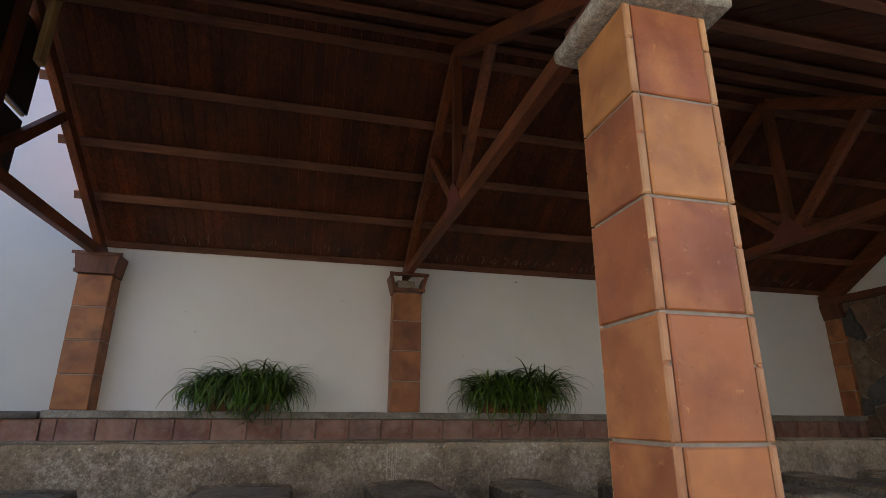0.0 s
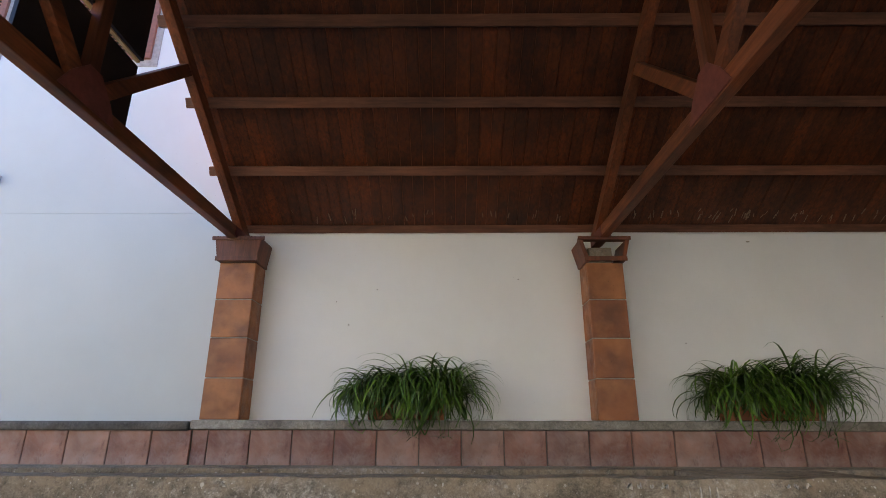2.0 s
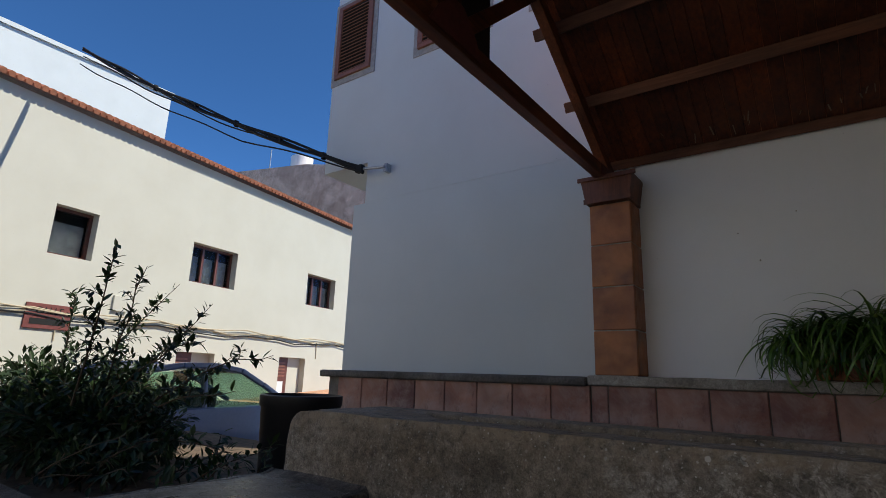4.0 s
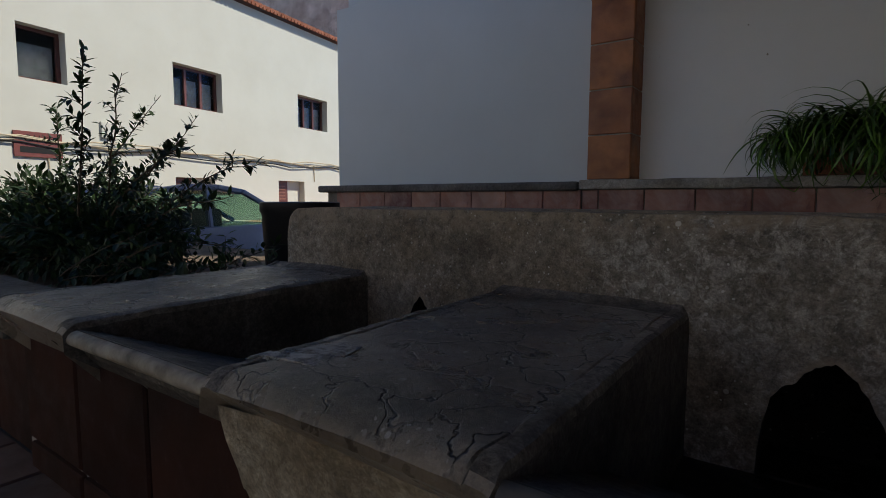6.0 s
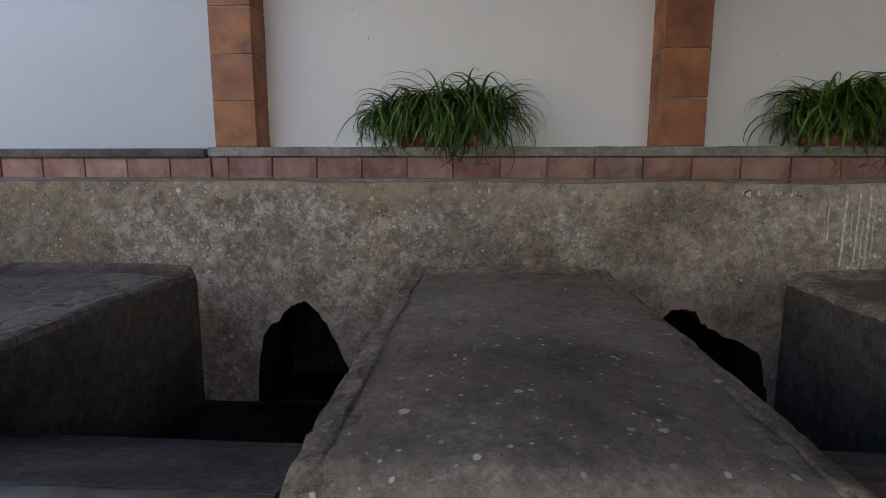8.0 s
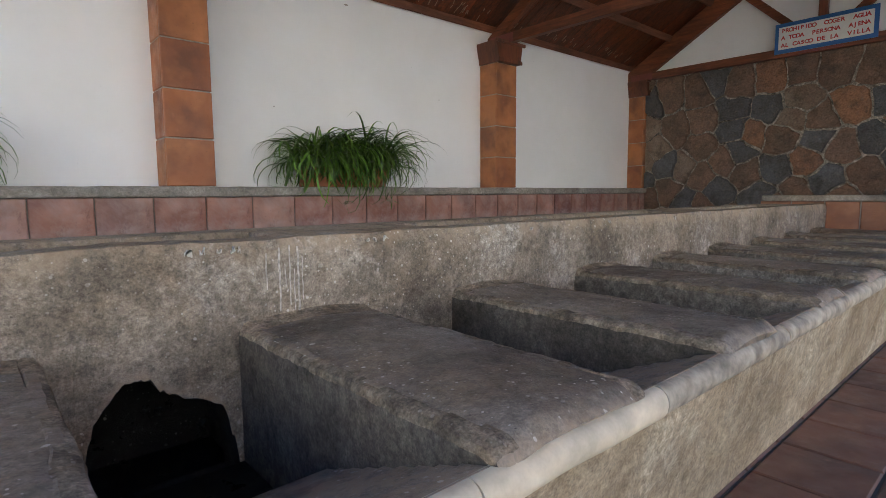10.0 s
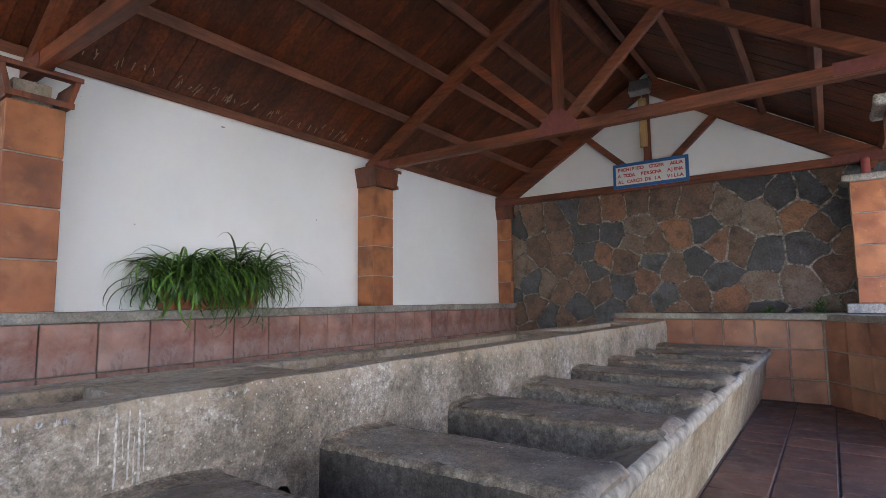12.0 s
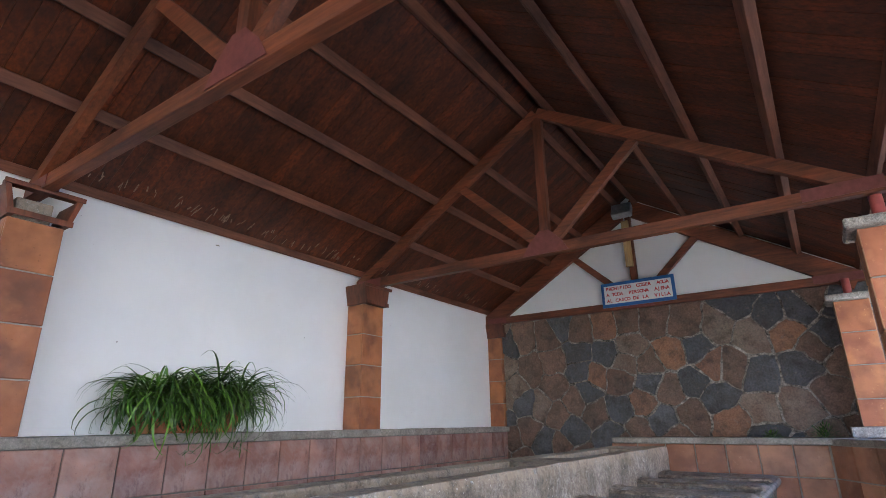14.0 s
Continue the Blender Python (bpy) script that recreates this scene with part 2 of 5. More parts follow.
# Shade on slab sides, first washboards and planter coping is in this grey.
SIDE_SHADE = concrete("shaded_basin_side", (0.05, 0.045, 0.037), (0.135, 0.12, 0.098), (0.085, 0.072, 0.058), 0.75, scale=2, droppings=0.4, plane="xz")
EDGE = concrete("crumbling_slab_edge", (0.1, 0.085, 0.064), (0.31, 0.264, 0.2), (0.24, 0.178, 0.118), 0.9, scale=6, droppings=0.3)
EDGE_DARK = concrete("chipped_dark_edge", (0.07, 0.063, 0.053), (0.22, 0.2, 0.168), (0.16, 0.13, 0.1), 0.7, scale=4)
SIDE_PALE = concrete("granular_shaded_side", (0.07, 0.064, 0.054), (0.175, 0.158, 0.134), (0.115, 0.098, 0.078), 0.85, scale=2.4, droppings=0.5, wash=0.25)
RIM = plain("smooth_rim_mortar", (0.56, 0.505, 0.385), 0.75, 0, 0.35, 11)
COPING_DARK = concrete("dark_worn_coping", (0.07, 0.066, 0.06), (0.16, 0.15, 0.136), (0.1, 0.085, 0.07), 0.8, scale=1.5, coarse=0.6)
COPING = concrete("grey_coping", (0.235, 0.218, 0.187), (0.385, 0.358, 0.31), (0.2, 0.172, 0.138), 0.85, droppings=0.5, scale=2, coarse=0.6)
CAPSTONE = concrete("pale_capstone", (0.36, 0.34, 0.3), (0.56, 0.53, 0.47), (0.24, 0.2, 0.16), 0.8, scale=2)
FLOOR_JOINT = plain("dirty_floor_joint", (0.085, 0.075, 0.064), 0.9)
JOINT = plain("dark_tile_joint", (0.2, 0.185, 0.16), 0.9)
MORTAR = plain("grey_mortar", (0.36, 0.33, 0.29), 0.9)
GROUND = concrete("street_paving", (0.1, 0.096, 0.09), (0.165, 0.157, 0.147), (0.085, 0.082, 0.075), 0.9, scale=0.4)
CLAY_PILLAR = terracotta("pillar_clay_tile", [(0.0, (0.44, 0.15, 0.065)), (0.3, (0.52, 0.2, 0.08)), (0.55, (0.6, 0.28, 0.1)), (0.75, (0.42, 0.13, 0.06)), (1.0, (0.68, 0.36, 0.13))], 0.5, (0.24, 0.075, 0.04))
CLAY_EDGE = terracotta("raw_tile_edge", [(0.0, (0.5, 0.27, 0.13)), (0.5, (0.58, 0.34, 0.18)), (1.0, (0.44, 0.2, 0.1))], 0.7, (0.36, 0.17, 0.09))
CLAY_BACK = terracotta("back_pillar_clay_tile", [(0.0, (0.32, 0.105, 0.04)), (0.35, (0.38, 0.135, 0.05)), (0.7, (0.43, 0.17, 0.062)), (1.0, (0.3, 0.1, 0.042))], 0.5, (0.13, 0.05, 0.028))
CLAY_RED = terracotta("plinth_clay_tile", [(0.0, (0.24, 0.1, 0.075)), (0.3, (0.32, 0.145, 0.105)), (0.55, (0.37, 0.175, 0.13)), (0.75, (0.44, 0.26, 0.2)), (0.9, (0.3, 0.12, 0.095)), (1.0, (0.1, 0.035, 0.04))], 0.6, (0.2, 0.1, 0.09), 0.65)
CLAY_FLOOR = terracotta("floor_clay_tile", [(0.0, (0.085, 0.042, 0.027)), (0.5, (0.13, 0.062, 0.039)), (1.0, (0.17, 0.085, 0.054))], 0.6, (0.06, 0.042, 0.034))
CLAY_BED = terracotta("bed_clay_tile", [(0.0, (0.3, 0.135, 0.08)), (0.4, (0.38, 0.175, 0.1)), (0.7, (0.43, 0.22, 0.13)), (1.0, (0.48, 0.28, 0.18))], 0.55, (0.17, 0.085, 0.06))
# Near-black clay: shade on the basin front and planter tiles is in the colour.
CLAY_SHADED = terracotta("shaded_front_clay_tile", [(0.0, (0.03, 0.013, 0.01)), (0.5, (0.042, 0.018, 0.013)), (1.0, (0.055, 0.024, 0.017))], 0.85, (0.022, 0.015, 0.013))
RIM_OLD = plain("dirty_rim_mortar", (0.34, 0.305, 0.24), 0.8, 0, 0.6, 16)
RIM_DARK = plain("smooth_dark_rim", (0.11, 0.098, 0.08), 0.5, 0, 0.5, 18)
WHITE_BARE = plain("bare_lime", (0.46, 0.44, 0.39), 0.8, 0, 0.5, 22)
wb = WHITE_BARE.node_tree
wb.links.new(ramp(wb.nodes, wb.links, noise_node(wb.nodes, wb.links, 16, 9, 0.75), [(0.4, grey(0)), (0.56, grey(1))]), wb.nodes["Principled BSDF"].inputs["Alpha"])
CLAY_POT = terracotta("clay_pot", [(0.0, (0.45, 0.17, 0.08)), (1.0, (0.4, 0.14, 0.07))], 0.7)
CLAY_PAVE = plain("orange_pavers", (0.5, 0.27, 0.16), 0.85, 0, 0.4, 9)
ROOF_CLAY = plain("roof_clay", (0.45, 0.17, 0.09), 0.8, 0, 0.5, 6)
CEILING_WOOD = wood("stained_ceiling_boards", (0.04, 0.0098, 0.0034), (0.165, 0.04, 0.009), 1, 0.6, True)
BEAM_WOOD = wood("reddish_beam", (0.1, 0.028, 0.011), (0.25, 0.075, 0.027), 1, 0.55)
PURLIN_WOOD = wood("purlin_wood", (0.115, 0.042, 0.022), (0.22, 0.088, 0.048), 0, 0.72)
POST_WOOD = wood("post_wood", (0.1, 0.03, 0.014), (0.2, 0.065, 0.028), 2, 0.5)
PALE_WOOD = wood("pale_pine", (0.42, 0.27, 0.11), (0.58, 0.42, 0.2), 2, 0.55)
PLATE = plain("oxide_red_steel", (0.2, 0.06, 0.05), 0.5, 0.2)
RED_PIPE = plain("red_painted_pipe", (0.4, 0.09, 0.08), 0.45)
SHUTTER = plain("brown_shutter", (0.25, 0.1, 0.06), 0.5)
WINDOW_WOOD = plain("varnished_window_wood", (0.13, 0.042, 0.028), 0.45)
DARK = plain("dark_void", (0.012, 0.012, 0.012), 0.9)
BLACK = plain("black_plastic", (0.018, 0.018, 0.02), 0.45)
CABLE = plain("black_cable", (0.008, 0.008, 0.009), 0.85)
PALE_CABLE = plain("pale_cable", (0.45, 0.38, 0.26), 0.6)
STEEL = plain("galvanised_steel", (0.45, 0.46, 0.47), 0.4, 0.8)
GREY_STONE = plain("grey_sill", (0.36, 0.35, 0.33), 0.8)
SIGN_WHITE = plain("sign_white", (0.75, 0.75, 0.72), 0.35, 0, 0.08)
SIGN_BLUE = plain("sign_blue", (0.02, 0.12, 0.35), 0.35, 0, 0.15)
SIGN_RED = plain("sign_red", (0.5, 0.03, 0.03), 0.4, 0, 0.1)
CAR_PAINT = plain("silver_blue_car_paint", (0.26, 0.29, 0.4), 0.25, 0.3, 0.05)
RUBBER = plain("tyre_rubber", (0.02, 0.02, 0.02), 0.8)
SOIL = plain("dry_soil", (0.12, 0.085, 0.055), 0.95, 0, 0.5)
BARK = plain("twig_bark", (0.09, 0.065, 0.04), 0.9)
CURTAIN = plain("grey_net_curtain", (0.2, 0.2, 0.2), 0.9, 0, 0.4, 5)
WHITE_PAINT = plain("white_paint", (0.78, 0.78, 0.76), 0.6, 0, 0.08)


def leaf(name, a, b2, rough=0.42):
    m, n, l, b = material(name, rough)
    geo = n.new("ShaderNodeNewGeometry")
    c = ramp(n, l, geo.outputs["Random Per Island"], [(0.0, a), (0.8, b2), (1.0, tuple(v * 1.7 for v in b2))])
    c = mix(n, l, 0.4, c, ramp(n, l, noise_node(n, l, 30, 3), [(0.3, grey(0.5)), (0.7, grey(1))]), "MULTIPLY")
    l.new(c, b.inputs["Base Color"])
    t = n.new("ShaderNodeBsdfTranslucent")
    l.new(c, t.inputs[0])
    s = n.new("ShaderNodeMixShader")
    s.inputs[0].default_value = 0.25
    l.new(b.outputs[0], s.inputs[1])
    l.new(t.outputs[0], s.inputs[2])
    l.new(s.outputs[0], n["Material Output"].inputs[0])
    return m


GRASSY = leaf("strap_leaf", (0.02, 0.055, 0.007), (0.105, 0.21, 0.028), 0.3)
# Shrub leaves are darkened: the shade over the bush is in their colour.
SHRUB = leaf("shaded_shrub_leaf", (0.012, 0.026, 0.008), (0.03, 0.06, 0.016), 0.55)


def glass(name, tint=(0.9, 0.95, 0.95), ior=1.33):
    m, n, l, b = material(name, 0.03)
    b.inputs["Base Color"].default_value = (*tint, 1)
    b.inputs["Transmission Weight"].default_value = 1.0
    b.inputs["IOR"].default_value = ior
    return m


GLASS = glass("window_glass", ior=1.16)
CAR_GLASS = glass("green_car_glass", (0.45, 0.62, 0.52))


def stone_material(name, a, b2, stain):
    m, n, l, b = material(name, 0.7)
    info = n.new("ShaderNodeObjectInfo")
    c = ramp(n, l, info.outputs["Random"], [(0.0, a), (1.0, b2)])
    c = mix(n, l, ramp(n, l, noise_node(n, l, 3.4, 6, 0.65, vary=True), [(0.42, grey(0)), (0.62, grey(0.75))]), c, stain)
    c = mix(n, l, ramp(n, l, noise_node(n, l, 13, 9, 0.75, vary=True), [(0.56, grey(0)), (0.68, grey(0.55))]), c, (0.34, 0.28, 0.22))
    c = mix(n, l, ramp(n, l, noise_node(n, l, 4.5, 8, 0.66, vary=True), [(0.5, grey(0)), (0.66, grey(0.6))]), c, (0.07, 0.06, 0.052))
    c = mix(n, l, 0.55, c, ramp(n, l, noise_node(n, l, 40, 6, 0.8), [(0.34, grey(0.2)), (0.66, grey(0.8))]), "OVERLAY")
    l.new(c, b.inputs["Base Color"])
    bump(n, l, b, noise_node(n, l, 6, 12, 0.74, vary=True, warp=0.6), 1.0, 0.16)
    return m


STONES = (stone_material("basalt_fieldstone", (0.115, 0.122, 0.134), (0.21, 0.22, 0.237), (0.13, 0.12, 0.112)),
          stone_material("brown_fieldstone", (0.27, 0.165, 0.118), (0.41, 0.255, 0.178), (0.19, 0.14, 0.11)),
          stone_material("rusty_fieldstone", (0.4, 0.21, 0.13), (0.52, 0.27, 0.15), (0.27, 0.17, 0.125)),
          stone_material("tan_fieldstone", (0.34, 0.265, 0.2), (0.42, 0.33, 0.25), (0.28, 0.18, 0.13)))
STONE_MORTAR = concrete("dark_stone_mortar", (0.08, 0.07, 0.058), (0.5, 0.45, 0.38), (0.58, 0.52, 0.43), 0.9, scale=8)


# ---- mesh helpers ----
def link_mesh(name, bm, mat, parent=None, smooth=False):
    bmesh.ops.recalc_face_normals(bm, faces=bm.faces)
    me = bpy.data.meshes.new(name)
    bm.to_mesh(me)
    bm.free()
    if mat:
        me.materials.append(mat)
    if smooth:
        for p in me.polygons:
            p.use_smooth = True
        me.set_sharp_from_angle(angle=radians(38))
    ob = new(name, me)
    if parent:
        ob.parent = parent
    return ob


def part(name, bm, mat, parent, label="", smooth=False):
    ob = link_mesh(name, bm, mat, parent, smooth)
    if label:
        ob["label"] = label
    return ob


def thing(name, label, category, group="", at=(0, 0, 0)):
    ob = new(name)
    ob.location = at
    ob.empty_display_size = 0.1
    return tagged(ob, label, category, group)


def structure(name, bm, mat, label="", smooth=False):
    ob = link_mesh(name, bm, mat, None, smooth)
    return tagged(ob, label, "", "", "structure")


def box(x0, x1, y0, y1, z0, z1, bevel=0.0, bm=None, segments=2):
    own = bm if bm is not None else bmesh.new()
    t = bmesh.new() if bm is not None and bevel else own
    vs = [t.verts.new((x, y, z)) for x in (x0, x1) for y in (y0, y1) for z in (z0, z1)]
    fs = [t.faces.new([vs[i] for i in q]) for q in ((0, 1, 3, 2), (4, 6, 7, 5), (0, 4, 5, 1), (2, 3, 7, 6), (0, 2, 6, 4), (1, 5, 7, 3))]
    if bevel:
        bmesh.ops.bevel(t, geom=list({e for f in fs for e in f.edges}), offset=bevel, segments=segments, profile=0.6, affect="EDGES")
        if t is not own:
            me = bpy.data.meshes.new("tmp")
            t.to_mesh(me)
            t.free()
            own.from_mesh(me)
            bpy.data.meshes.remove(me)
    return own


def beam(a, b, w, h, bevel=0.006, up=(0, 0, 1), bm=None):
    """A bar from a to b, w wide sideways and h deep."""
    a, b = Vector(a), Vector(b)
    t = (b - a).normalized()
    s = t.cross(Vector(up)).normalized()
    u = s.cross(t)
    own = box(-w / 2, w / 2, 0, (b - a).length, -h / 2, h / 2, bevel)
    m = Matrix((s, t, u)).transposed().to_4x4()
    bmesh.ops.transform(own, matrix=Matrix.Translation(a) @ m, verts=own.verts)
    if bm is not None:
        me = bpy.data.meshes.new("tmp")
        own.to_mesh(me)
        own.free()
        bm.from_mesh(me)
        bpy.data.meshes.remove(me)
        return bm
    return own


def prism(points, axis, lo, hi, bevel=0.0):
    """An outline of two coordinates, drawn out along axis from lo to hi."""
    bm = bmesh.new()

    def put(p, v):
        return (v, p[0], p[1]) if axis == "x" else (p[0], v, p[1]) if axis == "y" else (p[0], p[1], v)
    a = [bm.verts.new(put(p, lo)) for p in points]
    b = [bm.verts.new(put(p, hi)) for p in points]
    n = len(points)
    bm.faces.new(a)
    bm.faces.new(b)
    for i in range(n):
        bm.faces.new((a[i], a[(i + 1) % n], b[(i + 1) % n], b[i]))
    if bevel:
        bmesh.ops.bevel(bm, geom=bm.edges[:], offset=bevel, segments=2, profile=0.6, affect="EDGES")
    return bm


def tube(points, r, sides=8, bm=None, taper=1.0):
    own = bm if bm is not None else bmesh.new()
    pts = [Vector(p) for p in points]
    rings = []
    for i, p in enumerate(pts):
        t = (pts[min(i + 1, len(pts) - 1)] - pts[max(i - 1, 0)]).normalized()
        s = t.cross(Vector((0.13, 0.21, 1)) if abs(t.z) < 0.95 else Vector((1, 0, 0))).normalized()
        u = s.cross(t)
        rr = r * (1 + (taper - 1) * i / max(1, len(pts) - 1))
        rings.append([own.verts.new(p + rr * (math.cos(k * 2 * math.pi / sides) * s + math.sin(k * 2 * math.pi / sides) * u)) for k in range(sides)])
    for a, b in zip(rings, rings[1:]):
        for k in range(sides):
            own.faces.new((a[k], a[(k + 1) % sides], b[(k + 1) % sides], b[k]))
    own.faces.new(rings[0])
    own.faces.new(rings[-1])
    return own


def roughen(bm, amount, scale, lock_below=-9.0):
    for v in bm.verts:
        if v.co.z > lock_below:
            v.co += noise.noise_vector(v.co * scale) * amount


TILE_MESHES = {}


def tile_piece(parent, mat, centre, size, facing, name="tile", depth=0.02, turn=None):
    """One tile with rounded edges; size is across and up, facing the outward direction."""
    key = (round(size[0], 3), round(size[1], 3), mat.name, depth)
    if key not in TILE_MESHES:
        bm = box(-size[0] / 2, size[0] / 2, -depth / 2, depth / 2, -size[1] / 2, size[1] / 2)
        bmesh.ops.bevel(bm, geom=[e for e in bm.edges if all(v.co.y < 0 for v in e.verts)], offset=0.006, segments=1, affect="EDGES")
        bmesh.ops.recalc_face_normals(bm, faces=bm.faces)
        me = bpy.data.meshes.new(name)
        bm.to_mesh(me)
        bm.free()
        me.materials.append(mat)
        TILE_MESHES[key] = me
    ob = new(name, TILE_MESHES[key])
    yaw = math.atan2(facing[0], -facing[1])
    ob.matrix_basis = Matrix.Translation(centre) @ Matrix.Rotation(yaw if turn is None else turn, 4, "Z") if not (facing[2] if len(facing) > 2 else 0) else Matrix.Translation(centre) @ Matrix.Rotation(-math.pi / 2, 4, "X")
    ob.parent = parent
    return ob


# ---- plan ----
WALL_Y = 7.66          # face of the white back wall
PILLAR_Y = 7.35        # face of the pillars on it
LEDGE_Z = 1.09
BAYS = (-2.69, 1.3, 5.335, 9.0)   # truss lines
RIDGE_Y, SLOPE, RIDGE_Z = 4.72, 0.61, 4.9
PART_Y, PART_Z = 4.1, 0.865
END_X = 9.1            # face of the stone wall


def roof_z(y):
    """Underside of the purlins."""
    return RIDGE_Z - SLOPE * abs(y - RIDGE_Y)


# ---- ground and floor ----
bm = box(-400, 400, -400, 400, -1.4, -0.62)
structure("ground", bm, GROUND, "pale grey street paving around the pavilion")
bm = box(-7.2, 14.0, -3.6, 13.0, -0.62, -0.06)
structure("terrace", bm, GROUND, "pale paved terrace on which the wash house stands")
bm = box(-4.2, END_X, 0.9, 8.2, -0.3, -0.012)
floor = structure("floor", bm, FLOOR_JOINT, "clay-tiled pavilion floor with mortar joints")

# ---- back wall, ledge and left building ----
bm = box(-2.95, END_X + 0.4, WALL_Y, WALL_Y + 0.25, 1.0, 3.235)
structure("wall_north", bm, PLASTER, "white plastered back wall between clay pillars")
bm = box(-6.44, END_X + 0.02, 7.36, WALL_Y, -0.3, LEDGE_Z - 0.086)
plinth = structure("plinth", bm, JOINT, "plinth wall faced with red clay tiles")
bm = bmesh.new()
box(-2.95, END_X, 7.3, WALL_Y + 0.01, LEDGE_Z - 0.085, LEDGE_Z, 0.014, bm)
bmesh.ops.subdivide_edges(bm, edges=[e for e in bm.edges if e.calc_length() > 3], cuts=90, use_grid_fill=True)
roughen(bm, 0.006, 7)
structure("ledge_coping", bm, COPING, "grey concrete coping on the plinth")
bm = bmesh.new()
box(-6.55, -2.952, 7.27, WALL_Y + 0.01, LEDGE_Z - 0.1, LEDGE_Z - 0.012, 0.03, bm, 3)
structure("ledge_coping_2", bm, COPING_DARK, "dark grey rounded coping on the plinth")

building = thing("white_building", "tall white plastered building with brown louvred shutters", "building")
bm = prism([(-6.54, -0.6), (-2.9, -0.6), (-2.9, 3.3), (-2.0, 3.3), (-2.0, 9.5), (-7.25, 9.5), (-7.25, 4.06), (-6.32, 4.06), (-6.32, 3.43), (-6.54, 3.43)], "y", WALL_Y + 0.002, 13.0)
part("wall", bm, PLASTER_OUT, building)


def shutter_window(x0, x1, z0, z1):
    y = WALL_Y
    bmf = bmesh.new()
    for a, b, c, d in ((x0, x1, z0, z0 + 0.07), (x0, x1, z1 - 0.07, z1), (x0, x0 + 0.09, z0 + 0.07, z1 - 0.07), (x1 - 0.09, x1, z0 + 0.07, z1 - 0.07)):
        box(a, b, y - 0.05, y + 0.01, c, d, 0.008, bmf)
    w = part("window", box(x0 - 0.09, x1 + 0.09, y - 0.012, y + 0.02, z0 - 0.1, z1 + 0.09), GREY_STONE, building, "grey rendered surround")
    part("shutter_frame", bmf, SHUTTER, w)
    part("backing", box(x0 + 0.08, x1 - 0.08, y - 0.018, y - 0.013, z0 + 0.06, z1 - 0.06), DARK, w)
    zz = z0 + 0.1
    while zz < z1 - 0.1:
        b3 = box(x0 + 0.09, x1 - 0.09, -0.004, 0.004, -0.028, 0.028)
        bmesh.ops.transform(b3, matrix=Matrix.Translation((0, y - 0.03, zz)) @ Matrix.Rotation(radians(-35), 4, "X"), verts=b3.verts)
        part("slat", b3, SHUTTER, w)
        zz += 0.062


part("plaster_seam", box(-6.3, -2.95, WALL_Y - 0.002, WALL_Y + 0.01, 3.429, 3.435), PLASTER_OUT, building)
shutter_window(-7.18, -6.4, 5.66, 7.0)
shutter_window(-5.45, -4.3, 5.6, 7.0)
shutter_window(-3.6, -2.6, 5.6, 7.0)

# ---- stone end wall and gable ----
bm = box(END_X - 0.004, END_X + 0.42, 1.2, WALL_Y + 0.25, -0.3, 3.0)
stone_wall = structure("wall_east", bm, STONE_MORTAR, "dark fieldstone wall with recessed mortar joints")
bm = prism([(1.35, 3.003), (WALL_Y + 0.25, 3.003), (WALL_Y + 0.25, roof_z(WALL_Y + 0.25) + 0.112), (RIDGE_Y, RIDGE_Z + 0.112), (1.35, roof_z(1.35) + 0.112)], "x", END_X - 0.02, END_X + 0.3)
structure("gable_wall", bm, PLASTER, "white plastered gable above the stone wall")

# ---- partition with water channel ----
HOLES = ((-2.33, 0.52, 0.1), (-1.0, 0.49, 0.165), (0.235, 0.495, 0.215), (1.2, 0.47, 0.13), (2.05, 0.45, 0.12))
partition = thing("water_channel", "long stained concrete water channel behind the wash basins", "channel")


ARCH = ((-1.0, 0.0), (-0.96, 0.5), (-0.86, 0.68), (-0.62, 0.8), (-0.3, 0.94), (-0.08, 1.0), (0.1, 0.98), (0.28, 0.89), (0.5, 0.74), (0.72, 0.57), (0.9, 0.38), (1.0, 0.0))
# The right shoulder opens up what is dark damp wall.
SHOULDER = ((-1.0, 0.0), (-0.95, 0.45), (-0.84, 0.72), (-0.68, 0.86), (-0.48, 0.97), (-0.3, 1.0), (-0.12, 0.95), (0.0, 0.84), (0.2, 0.79), (0.48, 0.71), (0.8, 0.64), (0.93, 0.3), (1.0, 0.0))


def ragged(cx, top, half, base, shape):
    """The outline of a broken opening, left foot to right foot."""
    rng = random.Random(int(cx * 100))
    pts = []
    for (a, h0), (b, h1) in zip(shape, shape[1:]):
        for k in range(4):
            f = k / 4
            j = 0.007 if pts else 0.0
            pts.append((cx + (a + (b - a) * f) * half + rng.uniform(-j, j), base + (h0 + (h1 - h0) * f) * (top - base) + rng.uniform(-j, j)))
    return pts + [(cx + half, base)]


def opening_height(x):
    """How high the wall stands open at x; None where it reaches the floor."""
    for outline in OPEN:
        if outline[0][0] < x < outline[-1][0]:
            return max(za + (zb - za) * (x - xa) / max(1e-6, xb - xa) for (xa, za), (xb, zb) in zip(outline, outline[1:]) if xa <= x <= xb or (xa, za) == outline[0] and x < xb)
    return None


def channel_bulge(x, z):
    return noise.noise(Vector((x * 2.2, z * 2.2, 2))) * 0.01 + noise.noise(Vector((x * 9, z * 9, 5))) * 0.005 + noise.noise(Vector((x * 28, z * 28, 7))) * 0.002


